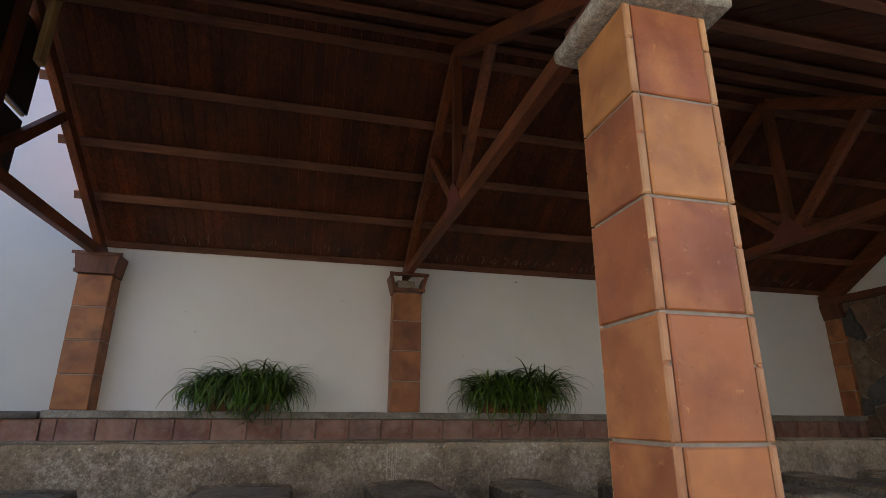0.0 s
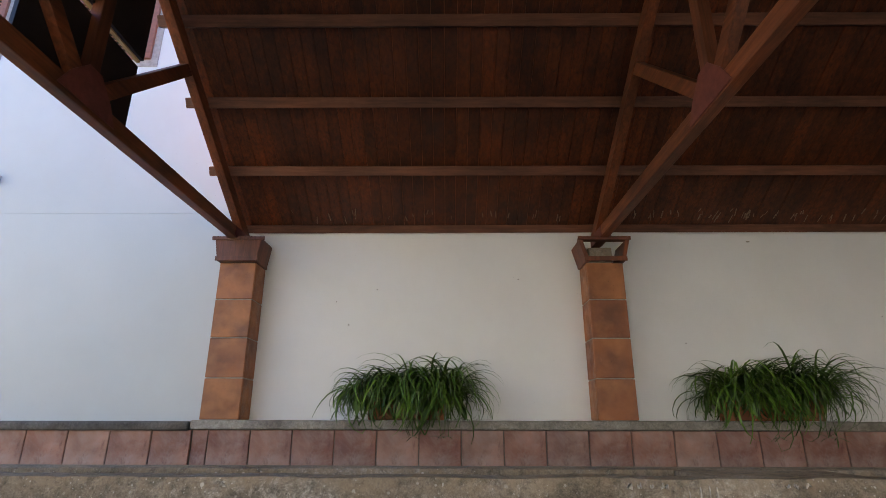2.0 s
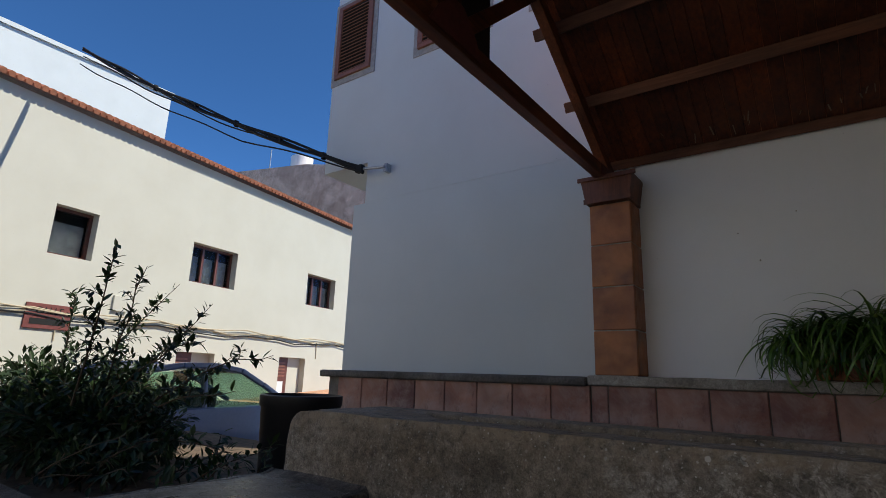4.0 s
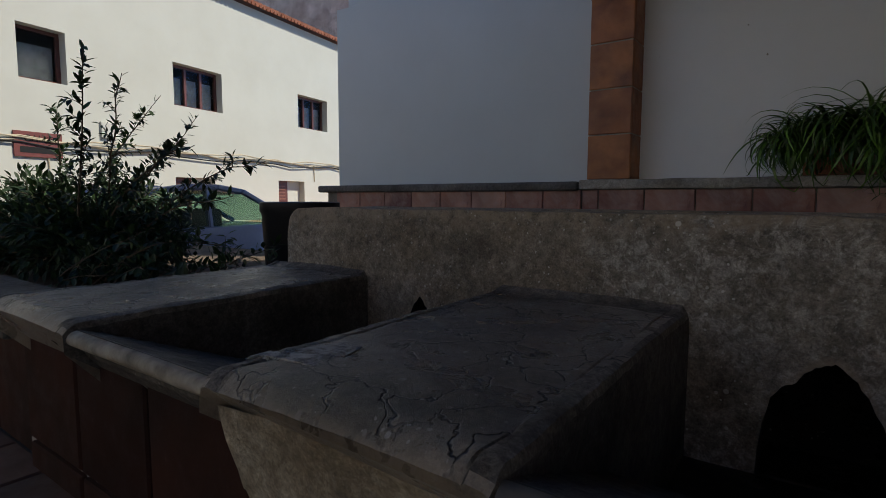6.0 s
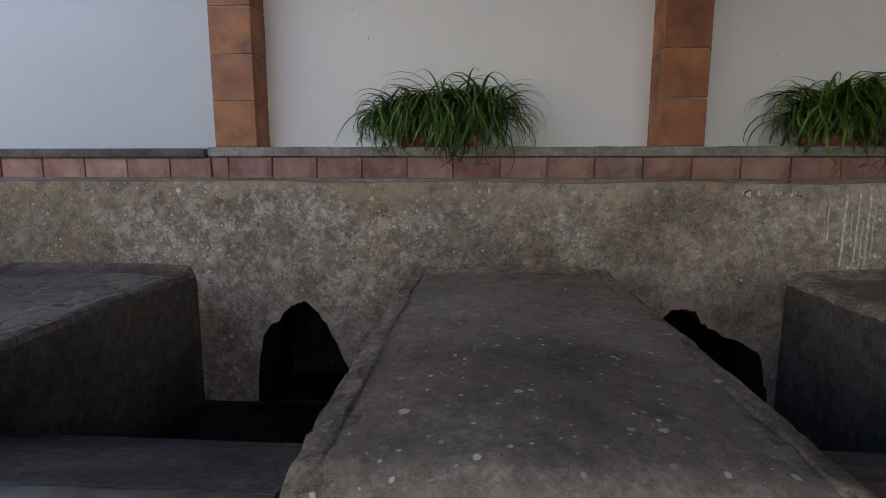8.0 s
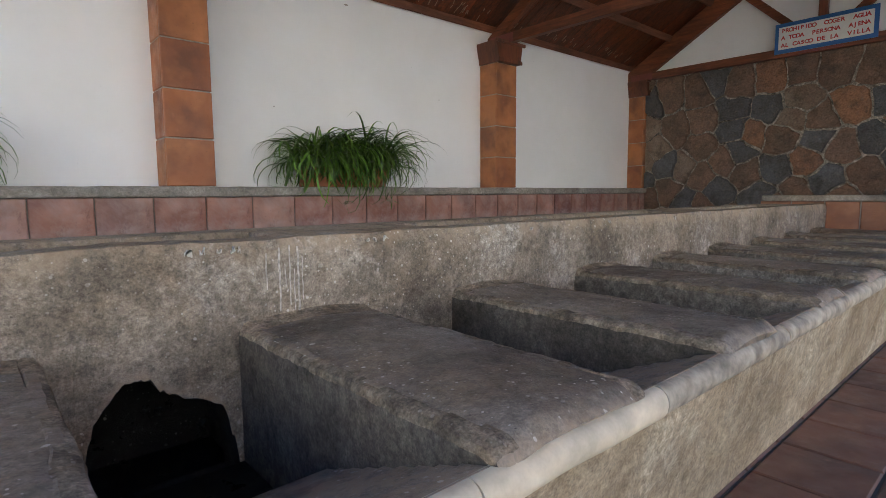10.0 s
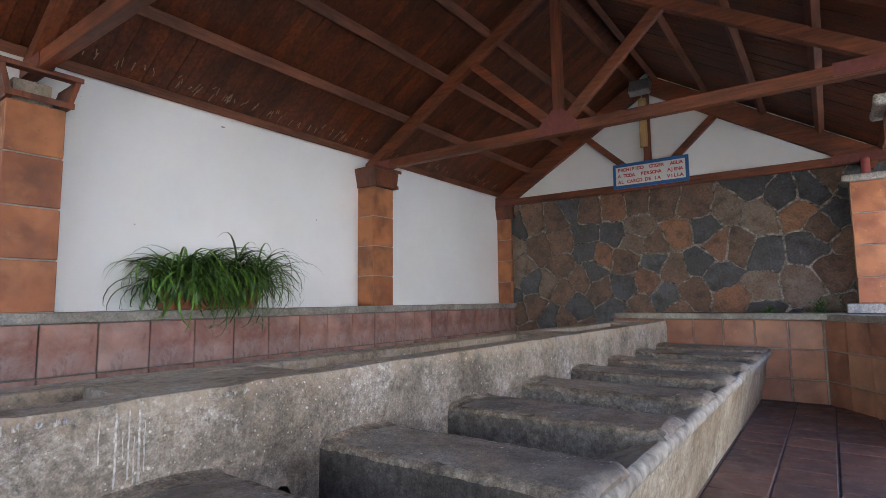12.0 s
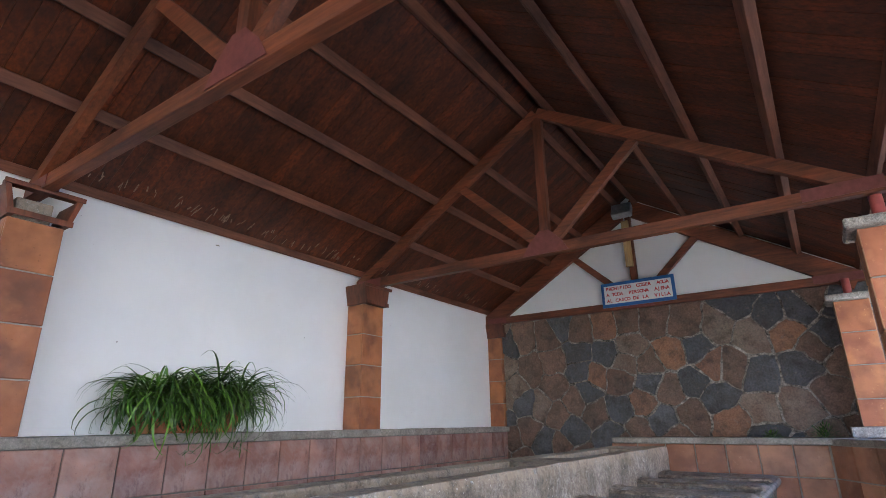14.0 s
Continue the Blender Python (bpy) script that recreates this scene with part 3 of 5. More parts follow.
def channel_front():
    """The front wall of the channel: lumpy face, worn top, broken outlets."""
    bm = bmesh.new()
    xs = [-3.16, -3.155, -3.14, -3.115, -3.085, -3.05, -3.0]
    while xs[-1] < 7.08:
        x = xs[-1]
        near = any(o[0][0] - 0.03 < x < o[-1][0] + 0.02 for o in OPEN)
        xs.append(min(7.08, x + (0.008 if near else 0.04)))
    cols = []
    for x in xs:
        top = PART_Z + 0.008 * noise.noise(Vector((x * 3, 0, 0))) + 0.005 * noise.noise(Vector((x * 17, 4, 0)))
        if x < -3.05:
            top -= 0.09 * (1 - math.sqrt(max(0.0, 1 - ((-3.05 - x) / 0.11) ** 2)))
        low = opening_height(x) or -0.1
        front, back = [], []
        for k in range(15):
            f = k / 14
            z = low + (top - low) * f
            bulge = channel_bulge(x, z)
            if k == 14:
                bulge += 0.012
            front.append(bm.verts.new((x, PART_Y + bulge, z)))
            back.append(bm.verts.new((x, PART_Y + 0.17, z)))
        cols.append((front, back))
    for (f0, b0), (f1, b1) in zip(cols, cols[1:]):
        for k in range(14):
            bm.faces.new((f0[k], f1[k], f1[k + 1], f0[k + 1]))
            bm.faces.new((b0[k], b0[k + 1], b1[k + 1], b1[k]))
        bm.faces.new((f0[14], f1[14], b1[14], b0[14]))
        bm.faces.new((f0[0], b0[0], b1[0], f1[0]))
    for f, b in (cols[0], cols[-1]):
        for k in range(14):
            bm.faces.new((f[k], f[k + 1], b[k + 1], b[k]))
    return bm


OPEN = [sorted(ragged(cx, top, half, 0.1, SHOULDER if half > 0.2 else ARCH)) for cx, top, half in HOLES]
wall = part("front_wall", channel_front(), WALL_CONC, partition, "", True)
# Outlet reveals get the dark concrete too, with their shade painted in.
wall.data.materials.append(INNER_SHADE)
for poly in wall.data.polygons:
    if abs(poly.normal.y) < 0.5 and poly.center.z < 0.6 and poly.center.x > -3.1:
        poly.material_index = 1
bm = box(-3.14, 7.08, 4.56, 4.74, -0.1, PART_Z, 0.015)
part("rear_wall", bm, WALL_CONC, partition)
part("channel_bed", box(-3.1, 7.05, 4.28, 4.55, -0.1, 0.08), INNER_SHADE, partition)
bm = prism([(-3.14, PART_Y + 0.171), (-2.42, PART_Y + 0.171), (-2.72, 4.559), (-3.14, 4.559)], "z", -0.1, PART_Z - 0.004)
part("cover_slab", bm, WALL_CONC, partition)
for a, b in ((0.68, 1.4), (3.9, 4.5), (6.3, 7.05)):
    part("cover_slab", box(a, b, PART_Y + 0.171, 4.559, PART_Z - 0.09, PART_Z - 0.003, 0.008), WALL_CONC, partition)

# ---- wash basins ----
basins = thing("wash_basin_row", "row of old concrete wash basins with worn dark slabs", "wash basin")
SLABS = [(-3.26, -2.62), (-1.985, -1.345), (-0.665, -0.037), (0.458, 0.95), (1.37, 1.79), (2.26, 2.68), (3.12, 3.54), (3.96, 4.38), (4.82, 5.24), (5.69, 6.11), (6.5, 7.06)]
TOP = 0.582
BASIN_Z = 0.15


def slab_mesh(x0, x1, y0, y1, seed, crown=0.02):
    bm = bmesh.new()
    ny, nx = 72, 24
    rows = []
    for j in range(ny + 1):
        y = y0 + (0.012 * j if j < 5 else 0.048 + (y1 - y0 - 0.048) * (j - 4) / (ny - 4))
        row = []
        prof = [(x0, 0.0), (x0, 0.3), (x0, TOP - 0.048), (x0 + 0.001, TOP - 0.016), (x0 + 0.006, TOP)]
        bead = 0.045 + 0.012 * noise.noise(Vector((y * 3, seed, 0)))
        edge = [0.02, bead - 0.005, bead, bead + 0.004, bead + 0.02]
        inner = [x0 + 0.09 + (x1 - x0 - 0.18) * i / nx for i in range(nx + 1)]
        for x in [x0 + e for e in edge] + inner + [x1 - e for e in reversed(edge)]:
            e = min(x - x0, x1 - x)
            z = TOP + (0.0035 if e < bead else 0.001) + crown * (1 - (2 * (x - x0) / (x1 - x0) - 1) ** 2)
            z += 0.016 * max(0.0, 1 - (y1 - y) / 0.07) ** 2
            if abs(e - bead) < 0.001:
                z -= 0.007 * max(0.0, 0.35 + noise.noise(Vector((seed + (3.0 if x > x0 + 0.2 else 0.0), y * 5, 3.0))))
            prof.append((x, z))
        prof += [(x1 - 0.006, TOP), (x1 - 0.001, TOP - 0.016), (x1, TOP - 0.048), (x1, 0.3), (x1, 0.0)]
        for x, z in prof:
            p = Vector((x, y, z))
            if z > TOP - 0.07:
                p.z -= 0.03 * max(0.0, 1 - j / 4.0) ** 2
            elif z > 0.2:
                p.y = max(y, 3.24)
            else:
                p.y = max(y, 3.4)
            d = noise.noise_vector(Vector((x * 5 + seed, y * 5, z * 5))) * 0.004 + noise.noise_vector(Vector((x * 24 + seed, y * 24, z * 24))) * 0.003
            if z > TOP - 0.03 and min(x - x0, x1 - x) < 0.05:
                d += noise.noise_vector(Vector((x * 22 + seed, y * 46, 1.5))) * (0.0038 if crown > 0.01 else 0.002) + noise.noise_vector(Vector((x * 4 + seed, y * 6, 7.5))) * (0.0035 if crown > 0.01 else 0.002)
            if z <= 0:
                d = Vector()
            row.append(bm.verts.new(p + d * (0.4 if j in (0, ny) else 1)))
        rows.append(row)
    for a, b in zip(rows, rows[1:]):
        for i in range(len(a) - 1):
            bm.faces.new((a[i], a[i + 1], b[i + 1], b[i]))
    bm.faces.new(rows[0])
    bm.faces.new(rows[-1])
    return bm


def rim_mesh(x0, x1, seed, r=1.0):
    """The rounded nose along the front edge."""
    bm = bmesh.new()
    n = max(3, int((x1 - x0) / 0.05))
    rings = []
    for i in range(n + 1):
        x = x0 + (x1 - x0) * i / n
        ring = []
        for a in range(9):
            t = radians(95 + a * 22)
            y, z = 2.997 + 0.032 * r * math.cos(t), TOP - 0.02 - 0.036 * r + 0.036 * r * math.sin(t)
            d = noise.noise_vector(Vector((x * 5 + seed, y * 12, z * 12))) * 0.007
            ring.append(bm.verts.new((x, y + d.y, z + d.z)))
        ring.append(bm.verts.new((x, 3.02, TOP - 0.08)))
        ring.append(bm.verts.new((x, 3.01, TOP - 0.02)))
        rings.append(ring)
    for a, b in zip(rings, rings[1:]):
        for i in range(11):
            bm.faces.new((a[i], a[(i + 1) % 11], b[(i + 1) % 11], b[i]))
    bm.faces.new(rings[0])
    bm.faces.new(rings[-1])
    return bm


for i, (a, b) in enumerate(SLABS):
    slab = part("slab", slab_mesh(a, b, 2.972 if i < 2 else 2.985, PART_Y, i * 7.3, 0.008 if i < 2 else 0.02), SLAB_CRACKED if i < 2 else SLAB, basins, "dark cracked washing slab" if i < 2 else "", True)
    slab.data.materials.append(SIDE_PALE if i > 4 else SIDE_SHADE)
    slab.data.materials.append(EDGE_DARK if i < 2 else EDGE)
    for poly in slab.data.polygons:
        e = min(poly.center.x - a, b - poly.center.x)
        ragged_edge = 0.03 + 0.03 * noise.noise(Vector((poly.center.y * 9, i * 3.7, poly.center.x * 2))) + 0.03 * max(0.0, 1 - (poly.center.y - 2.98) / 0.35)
        # Upright faces are coloured darker than the tops, shade included.
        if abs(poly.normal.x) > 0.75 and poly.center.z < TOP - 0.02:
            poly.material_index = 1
        elif abs(poly.normal.y) < 0.7 and e < ragged_edge or PART_Y - poly.center.y < 0.05 + ragged_edge:
            poly.material_index = 2
for a, b in SLABS[2:]:
    part("rim", rim_mesh(a - 0.05 if a > 0 else a + 0.03, b + 0.05, a * 3.1), RIM if a < 1 else RIM_OLD, basins, "", True)
for i in range(len(SLABS) - 1):
    a, b = SLABS[i][1], SLABS[i + 1][0]
    e = 0.0 if i < 2 else 0.053
    part("rim", rim_mesh(a + e, b - e, i * 5.7 + 2, (0.55, 0.95)[i] if i < 2 else 1.0), RIM_DARK if i == 1 else RIM if i == 2 else RIM_OLD, basins, "", True)
    pts = [(3.4, 0.0), (3.02, TOP - 0.09), (3.003, TOP - 0.018)]
    for s in range(6 if i == 1 else 9):
        y = 3.02 + 0.06 * s
        z = TOP - 0.024 - 0.025 * s
        pts += [(y, z), (y + 0.05, z - 0.016), (y + 0.055, z - 0.02)]
    foot = pts[-1][0] + 0.015
    pts += [(foot, 0.0)]
    part("washboard", prism(pts, "x", a + 0.001, b - 0.001), SIDE_SHADE if i < 2 else SLAB, basins, "ribbed washing slope")
    part("basin_floor", box(a, b, foot, PART_Y, 0.0, BASIN_Z), WET_SHADE, basins)
bm = prism([(3.1, 0.0), (3.012, TOP - 0.07), (3.03, TOP - 0.095), (3.35, 0.0)], "x", -1.985, 7.06)
bmesh.ops.subdivide_edges(bm, edges=[e for e in bm.edges if e.calc_length() > 3], cuts=60, use_grid_fill=True)
bmesh.ops.subdivide_edges(bm, edges=[e for e in bm.edges if 0.4 < e.calc_length() < 0.8], cuts=6, use_grid_fill=True)
roughen(bm, 0.02, 6, 0.02)
part("front_wall", bm, FRONT, basins, "peeling cream limewashed front", True)
part("front_wall", box(-3.25, -1.99, 3.07, 3.1, 0.0, TOP - 0.075), MORTAR, basins)
# Added dark boxes behind the outlets; their shade is in the colour.
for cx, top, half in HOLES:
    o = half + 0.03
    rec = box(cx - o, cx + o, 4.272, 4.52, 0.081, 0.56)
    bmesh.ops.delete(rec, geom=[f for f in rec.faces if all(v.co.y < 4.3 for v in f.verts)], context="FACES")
    part("outlet_recess", rec, WET_SHADE, partition, "damp outlet recess, its shade painted black")
patch = [(-1.97, 3.062), (-1.948, 3.095), (-1.872, 3.105), (-1.814, 3.104), (-1.774, 3.125), (-1.81, 3.173), (-1.834, 3.254), (-1.899, 3.25), (-1.925, 3.177), (-1.969, 3.124)]
part("bare_patch", prism(patch, "z", TOP - 0.008, TOP + 0.009), WHITE_BARE, basins, "pale bare patch where the surface flaked off")

# ---- end block and low front walls ----
bm = prism([(7.1, 2.46), (7.1, 4.75), (END_X, 4.75), (END_X, 1.2), (5.75, 1.2), (5.75, 1.6)], "z", -0.3, 0.9)
end_block = structure("raised_bed_wall", bm, MORTAR, "clay-tiled raised bed in front of the stone wall")
bm = prism([(7.04, 2.43), (7.04, 4.75), (7.32, 4.75), (7.32, 2.3), (5.85, 1.2), (5.72, 1.56)], "z", 0.9, 0.965, 0.012)
structure("bed_coping", bm, COPING, "grey concrete coping on the raised bed")
bm = prism([(7.325, 2.3), (7.325, 4.74), (END_X - 0.01, 4.74), (END_X - 0.01, 1.25), (5.9, 1.25)], "z", 0.89, 0.93)
structure("bed_soil", bm, SOIL, "dry soil filling the raised bed")

# ---- roof: boards, purlins, trusses ----
def roof_boards():
    bm = bmesh.new()
    x = -2.79
    rng = random.Random(4)
    while x < END_X + 0.3:
        w = 0.118
        for side in (1, -1):
            j = rng.uniform(-0.003, 0.003)
            yo = RIDGE_Y + side * 3.55
            z0, z1 = RIDGE_Z + 0.1, RIDGE_Z + 0.1 - SLOPE * 3.55
            vs = []
            for xx in (x, x + w - 0.005):
                for y, z in ((RIDGE_Y + side * 0.005, z0), (yo, z1)):
                    for dz in (0.0, 0.022):
                        vs.append(bm.verts.new((xx, y, z + j + dz)))
            for q in ((0, 1, 3, 2), (4, 6, 7, 5), (0, 4, 5, 1), (2, 3, 7, 6), (0, 2, 6, 4), (1, 5, 7, 3)):
                bm.faces.new([vs[i] for i in q])
        x += w
    return bm


structure("ceiling", roof_boards(), CEILING_WOOD, "dark stained board ceiling under the gable roof")
bm = bmesh.new()
for side in (1, -1):
    s = math.hypot(1, SLOPE)
    t = box(-2.8, END_X + 0.4, 0, 3.62 * s, 0.0, 0.06)
    bmesh.ops.transform(t, matrix=Matrix.Translation((0, RIDGE_Y, RIDGE_Z + 0.128)) @ Matrix.Scale(side, 4, (0, 1, 0)) @ Matrix.Rotation(-math.atan(SLOPE), 4, "X"), verts=t.verts)
    me = bpy.data.meshes.new("tmp")
    t.to_mesh(me)
    t.free()
    bm.from_mesh(me)
    bpy.data.meshes.remove(me)
structure("roof", bm, ROOF_CLAY, "clay-tiled gable roof over the wash house")

for side in (1, -1):
    for d in (0.16, 0.88, 1.53, 2.19) if side > 0 else (0.16, 0.94, 1.68, 2.36):
        y = RIDGE_Y + side * d
        z = RIDGE_Z - SLOPE * d + 0.05
        b = beam((-2.93, y, z), (END_X - 0.03, y, z), 0.075, 0.1, 0.006, (0, -SLOPE * side, 1))
        tagged(link_mesh("purlin", b, PURLIN_WOOD), "long brown roof purlin on the trusses", "roof beam", "roof purlins")
    y = RIDGE_Y + (2.9 if side > 0 else -3.02)
    b = beam((-2.74, y, roof_z(y) + 0.085), (END_X - 0.03, y, roof_z(y) + 0.11), 0.06, 0.09, 0.005, (0, -SLOPE * side, 1))
    tagged(link_mesh("wall_plate", b, PURLIN_WOOD), "brown wall plate along the eaves", "roof beam", "roof purlins")


def truss(x, plates=True, ch=0.13, drop=0.0, tie=((3.05, 3.02), 0.125)):
    t = thing("roof_truss", "reddish-brown timber roof truss with steel gusset plates", "truss", "roof trusses")
    for side in (1, -1):
        a = Vector((x, RIDGE_Y + side * 2.98, roof_z(RIDGE_Y + 2.98) - 0.07 - drop))
        b = Vector((x, RIDGE_Y + side * 0.01, RIDGE_Z - 0.075 - drop))
        part("rafter", beam(a, b, 0.09, ch, 0.007, (0, 0, 1)), BEAM_WOOD, t)
        part("strut", beam((x, RIDGE_Y + side * 0.08, 3.12), (x, RIDGE_Y + side * 1.12, roof_z(RIDGE_Y + 1.12) - 0.12), 0.075, 0.11, 0.006), BEAM_WOOD, t)
    part("tie_beam", beam((x, 7.62, tie[0][0]), (x, 1.62, tie[0][1]), 0.09, tie[1], 0.008), BEAM_WOOD, t)
    part("king_post", box(x - 0.04, x + 0.04, RIDGE_Y - 0.055, RIDGE_Y + 0.055, 3.11, RIDGE_Z - 0.09, 0.006), POST_WOOD, t)
    if plates:
        for s in (-1, 1):
            xx = x + s * 0.048
            lo, hi = min(xx, xx + s * 0.006), max(xx, xx + s * 0.006)
            part("gusset_plate", prism([(RIDGE_Y - 0.28, 2.985), (RIDGE_Y + 0.28, 2.985), (RIDGE_Y + 0.2, 3.12), (RIDGE_Y + 0.06, 3.26), (RIDGE_Y - 0.06, 3.26), (RIDGE_Y - 0.2, 3.12)], "x", lo, hi), PLATE, t, "oxide red steel plate")
            for y0, y1 in ((1.66, 2.25), (7.2, 7.6)):
                part("gusset_plate", box(lo, hi, y0, y1, 2.985, 3.1), PLATE, t, "oxide red steel plate")
    return t


truss(BAYS[0] - 0.06, tie=((3.05, 2.98), 0.13))
truss(BAYS[1])
truss(BAYS[2])
truss(BAYS[3], True, 0.28, 0.04)


# ---- pillars on the back wall ----
def back_pillar(x, hollow=False):
    p = thing("wall_pillar", "clay-tiled pillar with flared wooden capital against white wall", "pillar", "wall pillars")
    w, h, z0 = 0.4, 0.41, LEDGE_Z
    core = part("core", box(x - w / 2 + 0.012, x + w / 2 - 0.012, PILLAR_Y + 0.012, WALL_Y + 0.01, z0, z0 + 4 * h - 0.002), MORTAR, p)
    for i in range(4):
        z = z0 + h * (i + 0.5)
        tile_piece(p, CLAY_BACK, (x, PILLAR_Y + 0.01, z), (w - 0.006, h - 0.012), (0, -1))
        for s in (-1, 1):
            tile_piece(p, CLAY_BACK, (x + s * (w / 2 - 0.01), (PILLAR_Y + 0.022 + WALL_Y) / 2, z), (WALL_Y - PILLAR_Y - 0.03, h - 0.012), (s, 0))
    zt = z0 + 4 * h
    cap = bmesh.new()
    pts = [(-w / 2 - 0.012, zt), (w / 2 + 0.012, zt), (w / 2 + 0.012, zt + 0.035), (w / 2 + 0.045, zt + 0.24), (w / 2 + 0.045, zt + 0.27), (-w / 2 - 0.058, zt + 0.27), (-w / 2 - 0.058, zt + 0.24), (-w / 2 - 0.012, zt + 0.035)]
    if hollow:
        for sgn in (-1, 1):
            side = [(sgn * (w / 2 - 0.03), zt), (sgn * (w / 2 + 0.012), zt), (sgn * (w / 2 + 0.075), zt + 0.24), (sgn * (w / 2 + 0.033), zt + 0.24)]
            part("capital_side", prism([(x + a, b) for a, b in side], "y", PILLAR_Y - 0.06, WALL_Y + 0.005, 0.004), POST_WOOD, p)
        part("capital_top", box(x - w / 2 - 0.075, x + w / 2 + 0.075, PILLAR_Y - 0.06, PILLAR_Y + 0.02, zt + 0.24, zt + 0.27, 0.004), POST_WOOD, p)
        part("core", box(x - w / 2 + 0.04, x + w / 2 - 0.1, PILLAR_Y + 0.02, WALL_Y, zt, zt + 0.18, 0.02), WALL_CONC, p)
    else:
        part("capital", prism([(x + a, b) for a, b in pts], "y", PILLAR_Y - 0.06, WALL_Y + 0.005, 0.006), POST_WOOD, p, "dark brown flared wooden capital")
    part("moulding", box(x - w / 2 - 0.03, x + w / 2 + 0.03, PILLAR_Y - 0.075, PILLAR_Y - 0.061, zt + 0.0, zt + 0.05, 0.004), POST_WOOD, p)
    part("moulding", box(x - w / 2 - 0.085, x + w / 2 + 0.085, PILLAR_Y - 0.085, PILLAR_Y - 0.061, zt + 0.235, zt + 0.275, 0.004), POST_WOOD, p)
    return p


for x in BAYS[:3]:
    back_pillar(x, x == BAYS[1])
back_pillar(9.2)


# ---- free columns along the front ----
def column(x, y, z_base=-0.02, plinth_block=False):
    c = thing("clay_column", "free-standing column clad in orange clay tiles with capstone", "column", "front columns")
    w, h = 0.385, 0.417
    top = 2.645
    part("core", box(x - w / 2 + 0.013, x + w / 2 - 0.013, y - w / 2 + 0.013, y + w / 2 - 0.013, z_base, top), MORTAR, c)
    z = top - h
    while z > z_base - h + 0.02:
        lo = max(z, z_base)
        hh = z + h - lo
        if hh > 0.05:
            for fx, fy in ((0, -1), (0, 1), (-1, 0), (1, 0)):
                cx, cy = x + fx * (w / 2 - 0.01), y + fy * (w / 2 - 0.01)
                tw = w - 0.075 if fx == 0 else w - 0.012
                tile_piece(c, CLAY_PILLAR, (cx, cy, lo + hh / 2), (tw, hh - 0.014), (fx, fy))
                if fx == 0:
                    for s in (-1, 1):
                        tile_piece(c, CLAY_EDGE, (cx + s * (w / 2 - 0.0165), cy + 0.001, lo + hh * 0.3), (0.03, hh * 0.6 - 0.012), (fx, fy), "edge_strip")
                        tile_piece(c, CLAY_EDGE, (cx + s * (w / 2 - 0.0165), cy + 0.001, lo + hh * 0.8), (0.03, hh * 0.4 - 0.006), (fx, fy), "edge_strip")
        z -= h
    bm = box(x - 0.275, x + 0.275, y - 0.275, y + 0.275, top, top + 0.085, 0.034, None, 3)
    bmesh.ops.subdivide_edges(bm, edges=[e for e in bm.edges if e.calc_length() > 0.3], cuts=8, use_grid_fill=True)
    roughen(bm, 0.008, 14)
    part("capstone", bm, CAPSTONE, c, "pale rough concrete capstone", True)
    part("post", tube([(x, y, top + 0.08), (x, y, 2.97)], 0.05, 14), RED_PIPE, c, "red painted steel post", True)
    if plinth_block:
        part("base", box(x - 0.32, x + 0.4, y - 0.32, y + 0.32, z_base - 0.12, z_base - 0.001, 0.01), CAPSTONE, c, "white concrete base")
    return c


column(-2.69, 1.7)
column(1.295, 1.705)
column(5.4, 1.74)
column(8.75, 1.9, 1.06, True)

# ---- raised planter and shrub at the open end ----
bm = box(-7.0, -3.29, 3.1, 3.35, -0.06, 0.42)
planter = structure("planter_wall", bm, MORTAR, "low clay-tiled planter wall")
structure("planter_coping", box(-7.0, -3.29, 3.02, 3.4, 0.42, 0.49, 0.02, None, 3), SIDE_SHADE, "grey coping on the planter wall")
structure("planter_soil", box(-7.0, -3.29, 3.35, 5.9, -0.06, 0.36), SOIL, "dry soil in the planter")


# ---- unseen houses added behind the walker, to bounce sunlight into the pavilion ----
def unseen_house(name, x0, x1, y0, y1, h, label):
    t = thing(name, label, "house")
    part("wall", box(x0, x1, y0, y1, -0.65, h), CREAM, t)
    part("roof", prism([(x0 - 0.2, h), (x1 + 0.2, h), ((x0 + x1) / 2, h + 1.2)], "y", y0 - 0.2, y1 + 0.2), ROOF_CLAY, t)


unseen_house("unseen_street_house", -22, 26, -14, -7.6, 7.0, "long cream plastered house added unseen across the street to bounce sunlight")
unseen_house("unseen_street_house", 17, 26, -9.0, 14, 6.0, "cream plastered house added unseen beside the pavilion")

# ---- cream house down the street ----
HOUSE_A = Vector((-14.54, 9.65, 0))
HOUSE_YAW = math.atan2(0.985, -0.172)
house = thing("cream_house", "long two-storey cream house with brown wooden windows", "house")
house.matrix_world = Matrix.Translation(HOUSE_A) @ Matrix.Rotation(HOUSE_YAW, 4, "Z")
# local x runs along the facade, local -y faces the pavilion
OPENINGS = [(0.0, 1.52, 3.26, 4.32), (4.62, 6.15, 3.26, 4.33), (-3.42, -2.52, 3.26, 4.32), (-0.05, 1.14, -0.6, 1.45), (3.64, 4.86, -0.6, 1.48)]
cuts_x = sorted({-14.0, 8.6, *[v for o in OPENINGS for v in o[:2]]})
cuts_z = sorted({-0.65, 6.45, *[v for o in OPENINGS for v in o[2:]]})
bm = bmesh.new()
for a, b in zip(cuts_x, cuts_x[1:]):
    for c, d in zip(cuts_z, cuts_z[1:]):
        if not any(o[0] <= a and b <= o[1] and o[2] <= c and d <= o[3] for o in OPENINGS):
            box(a, b, 0, 0.34, c, d, 0, bm)
bmesh.ops.remove_doubles(bm, verts=bm.verts, dist=0.0005)
part("wall", bm, HOUSE_CREAM, house)
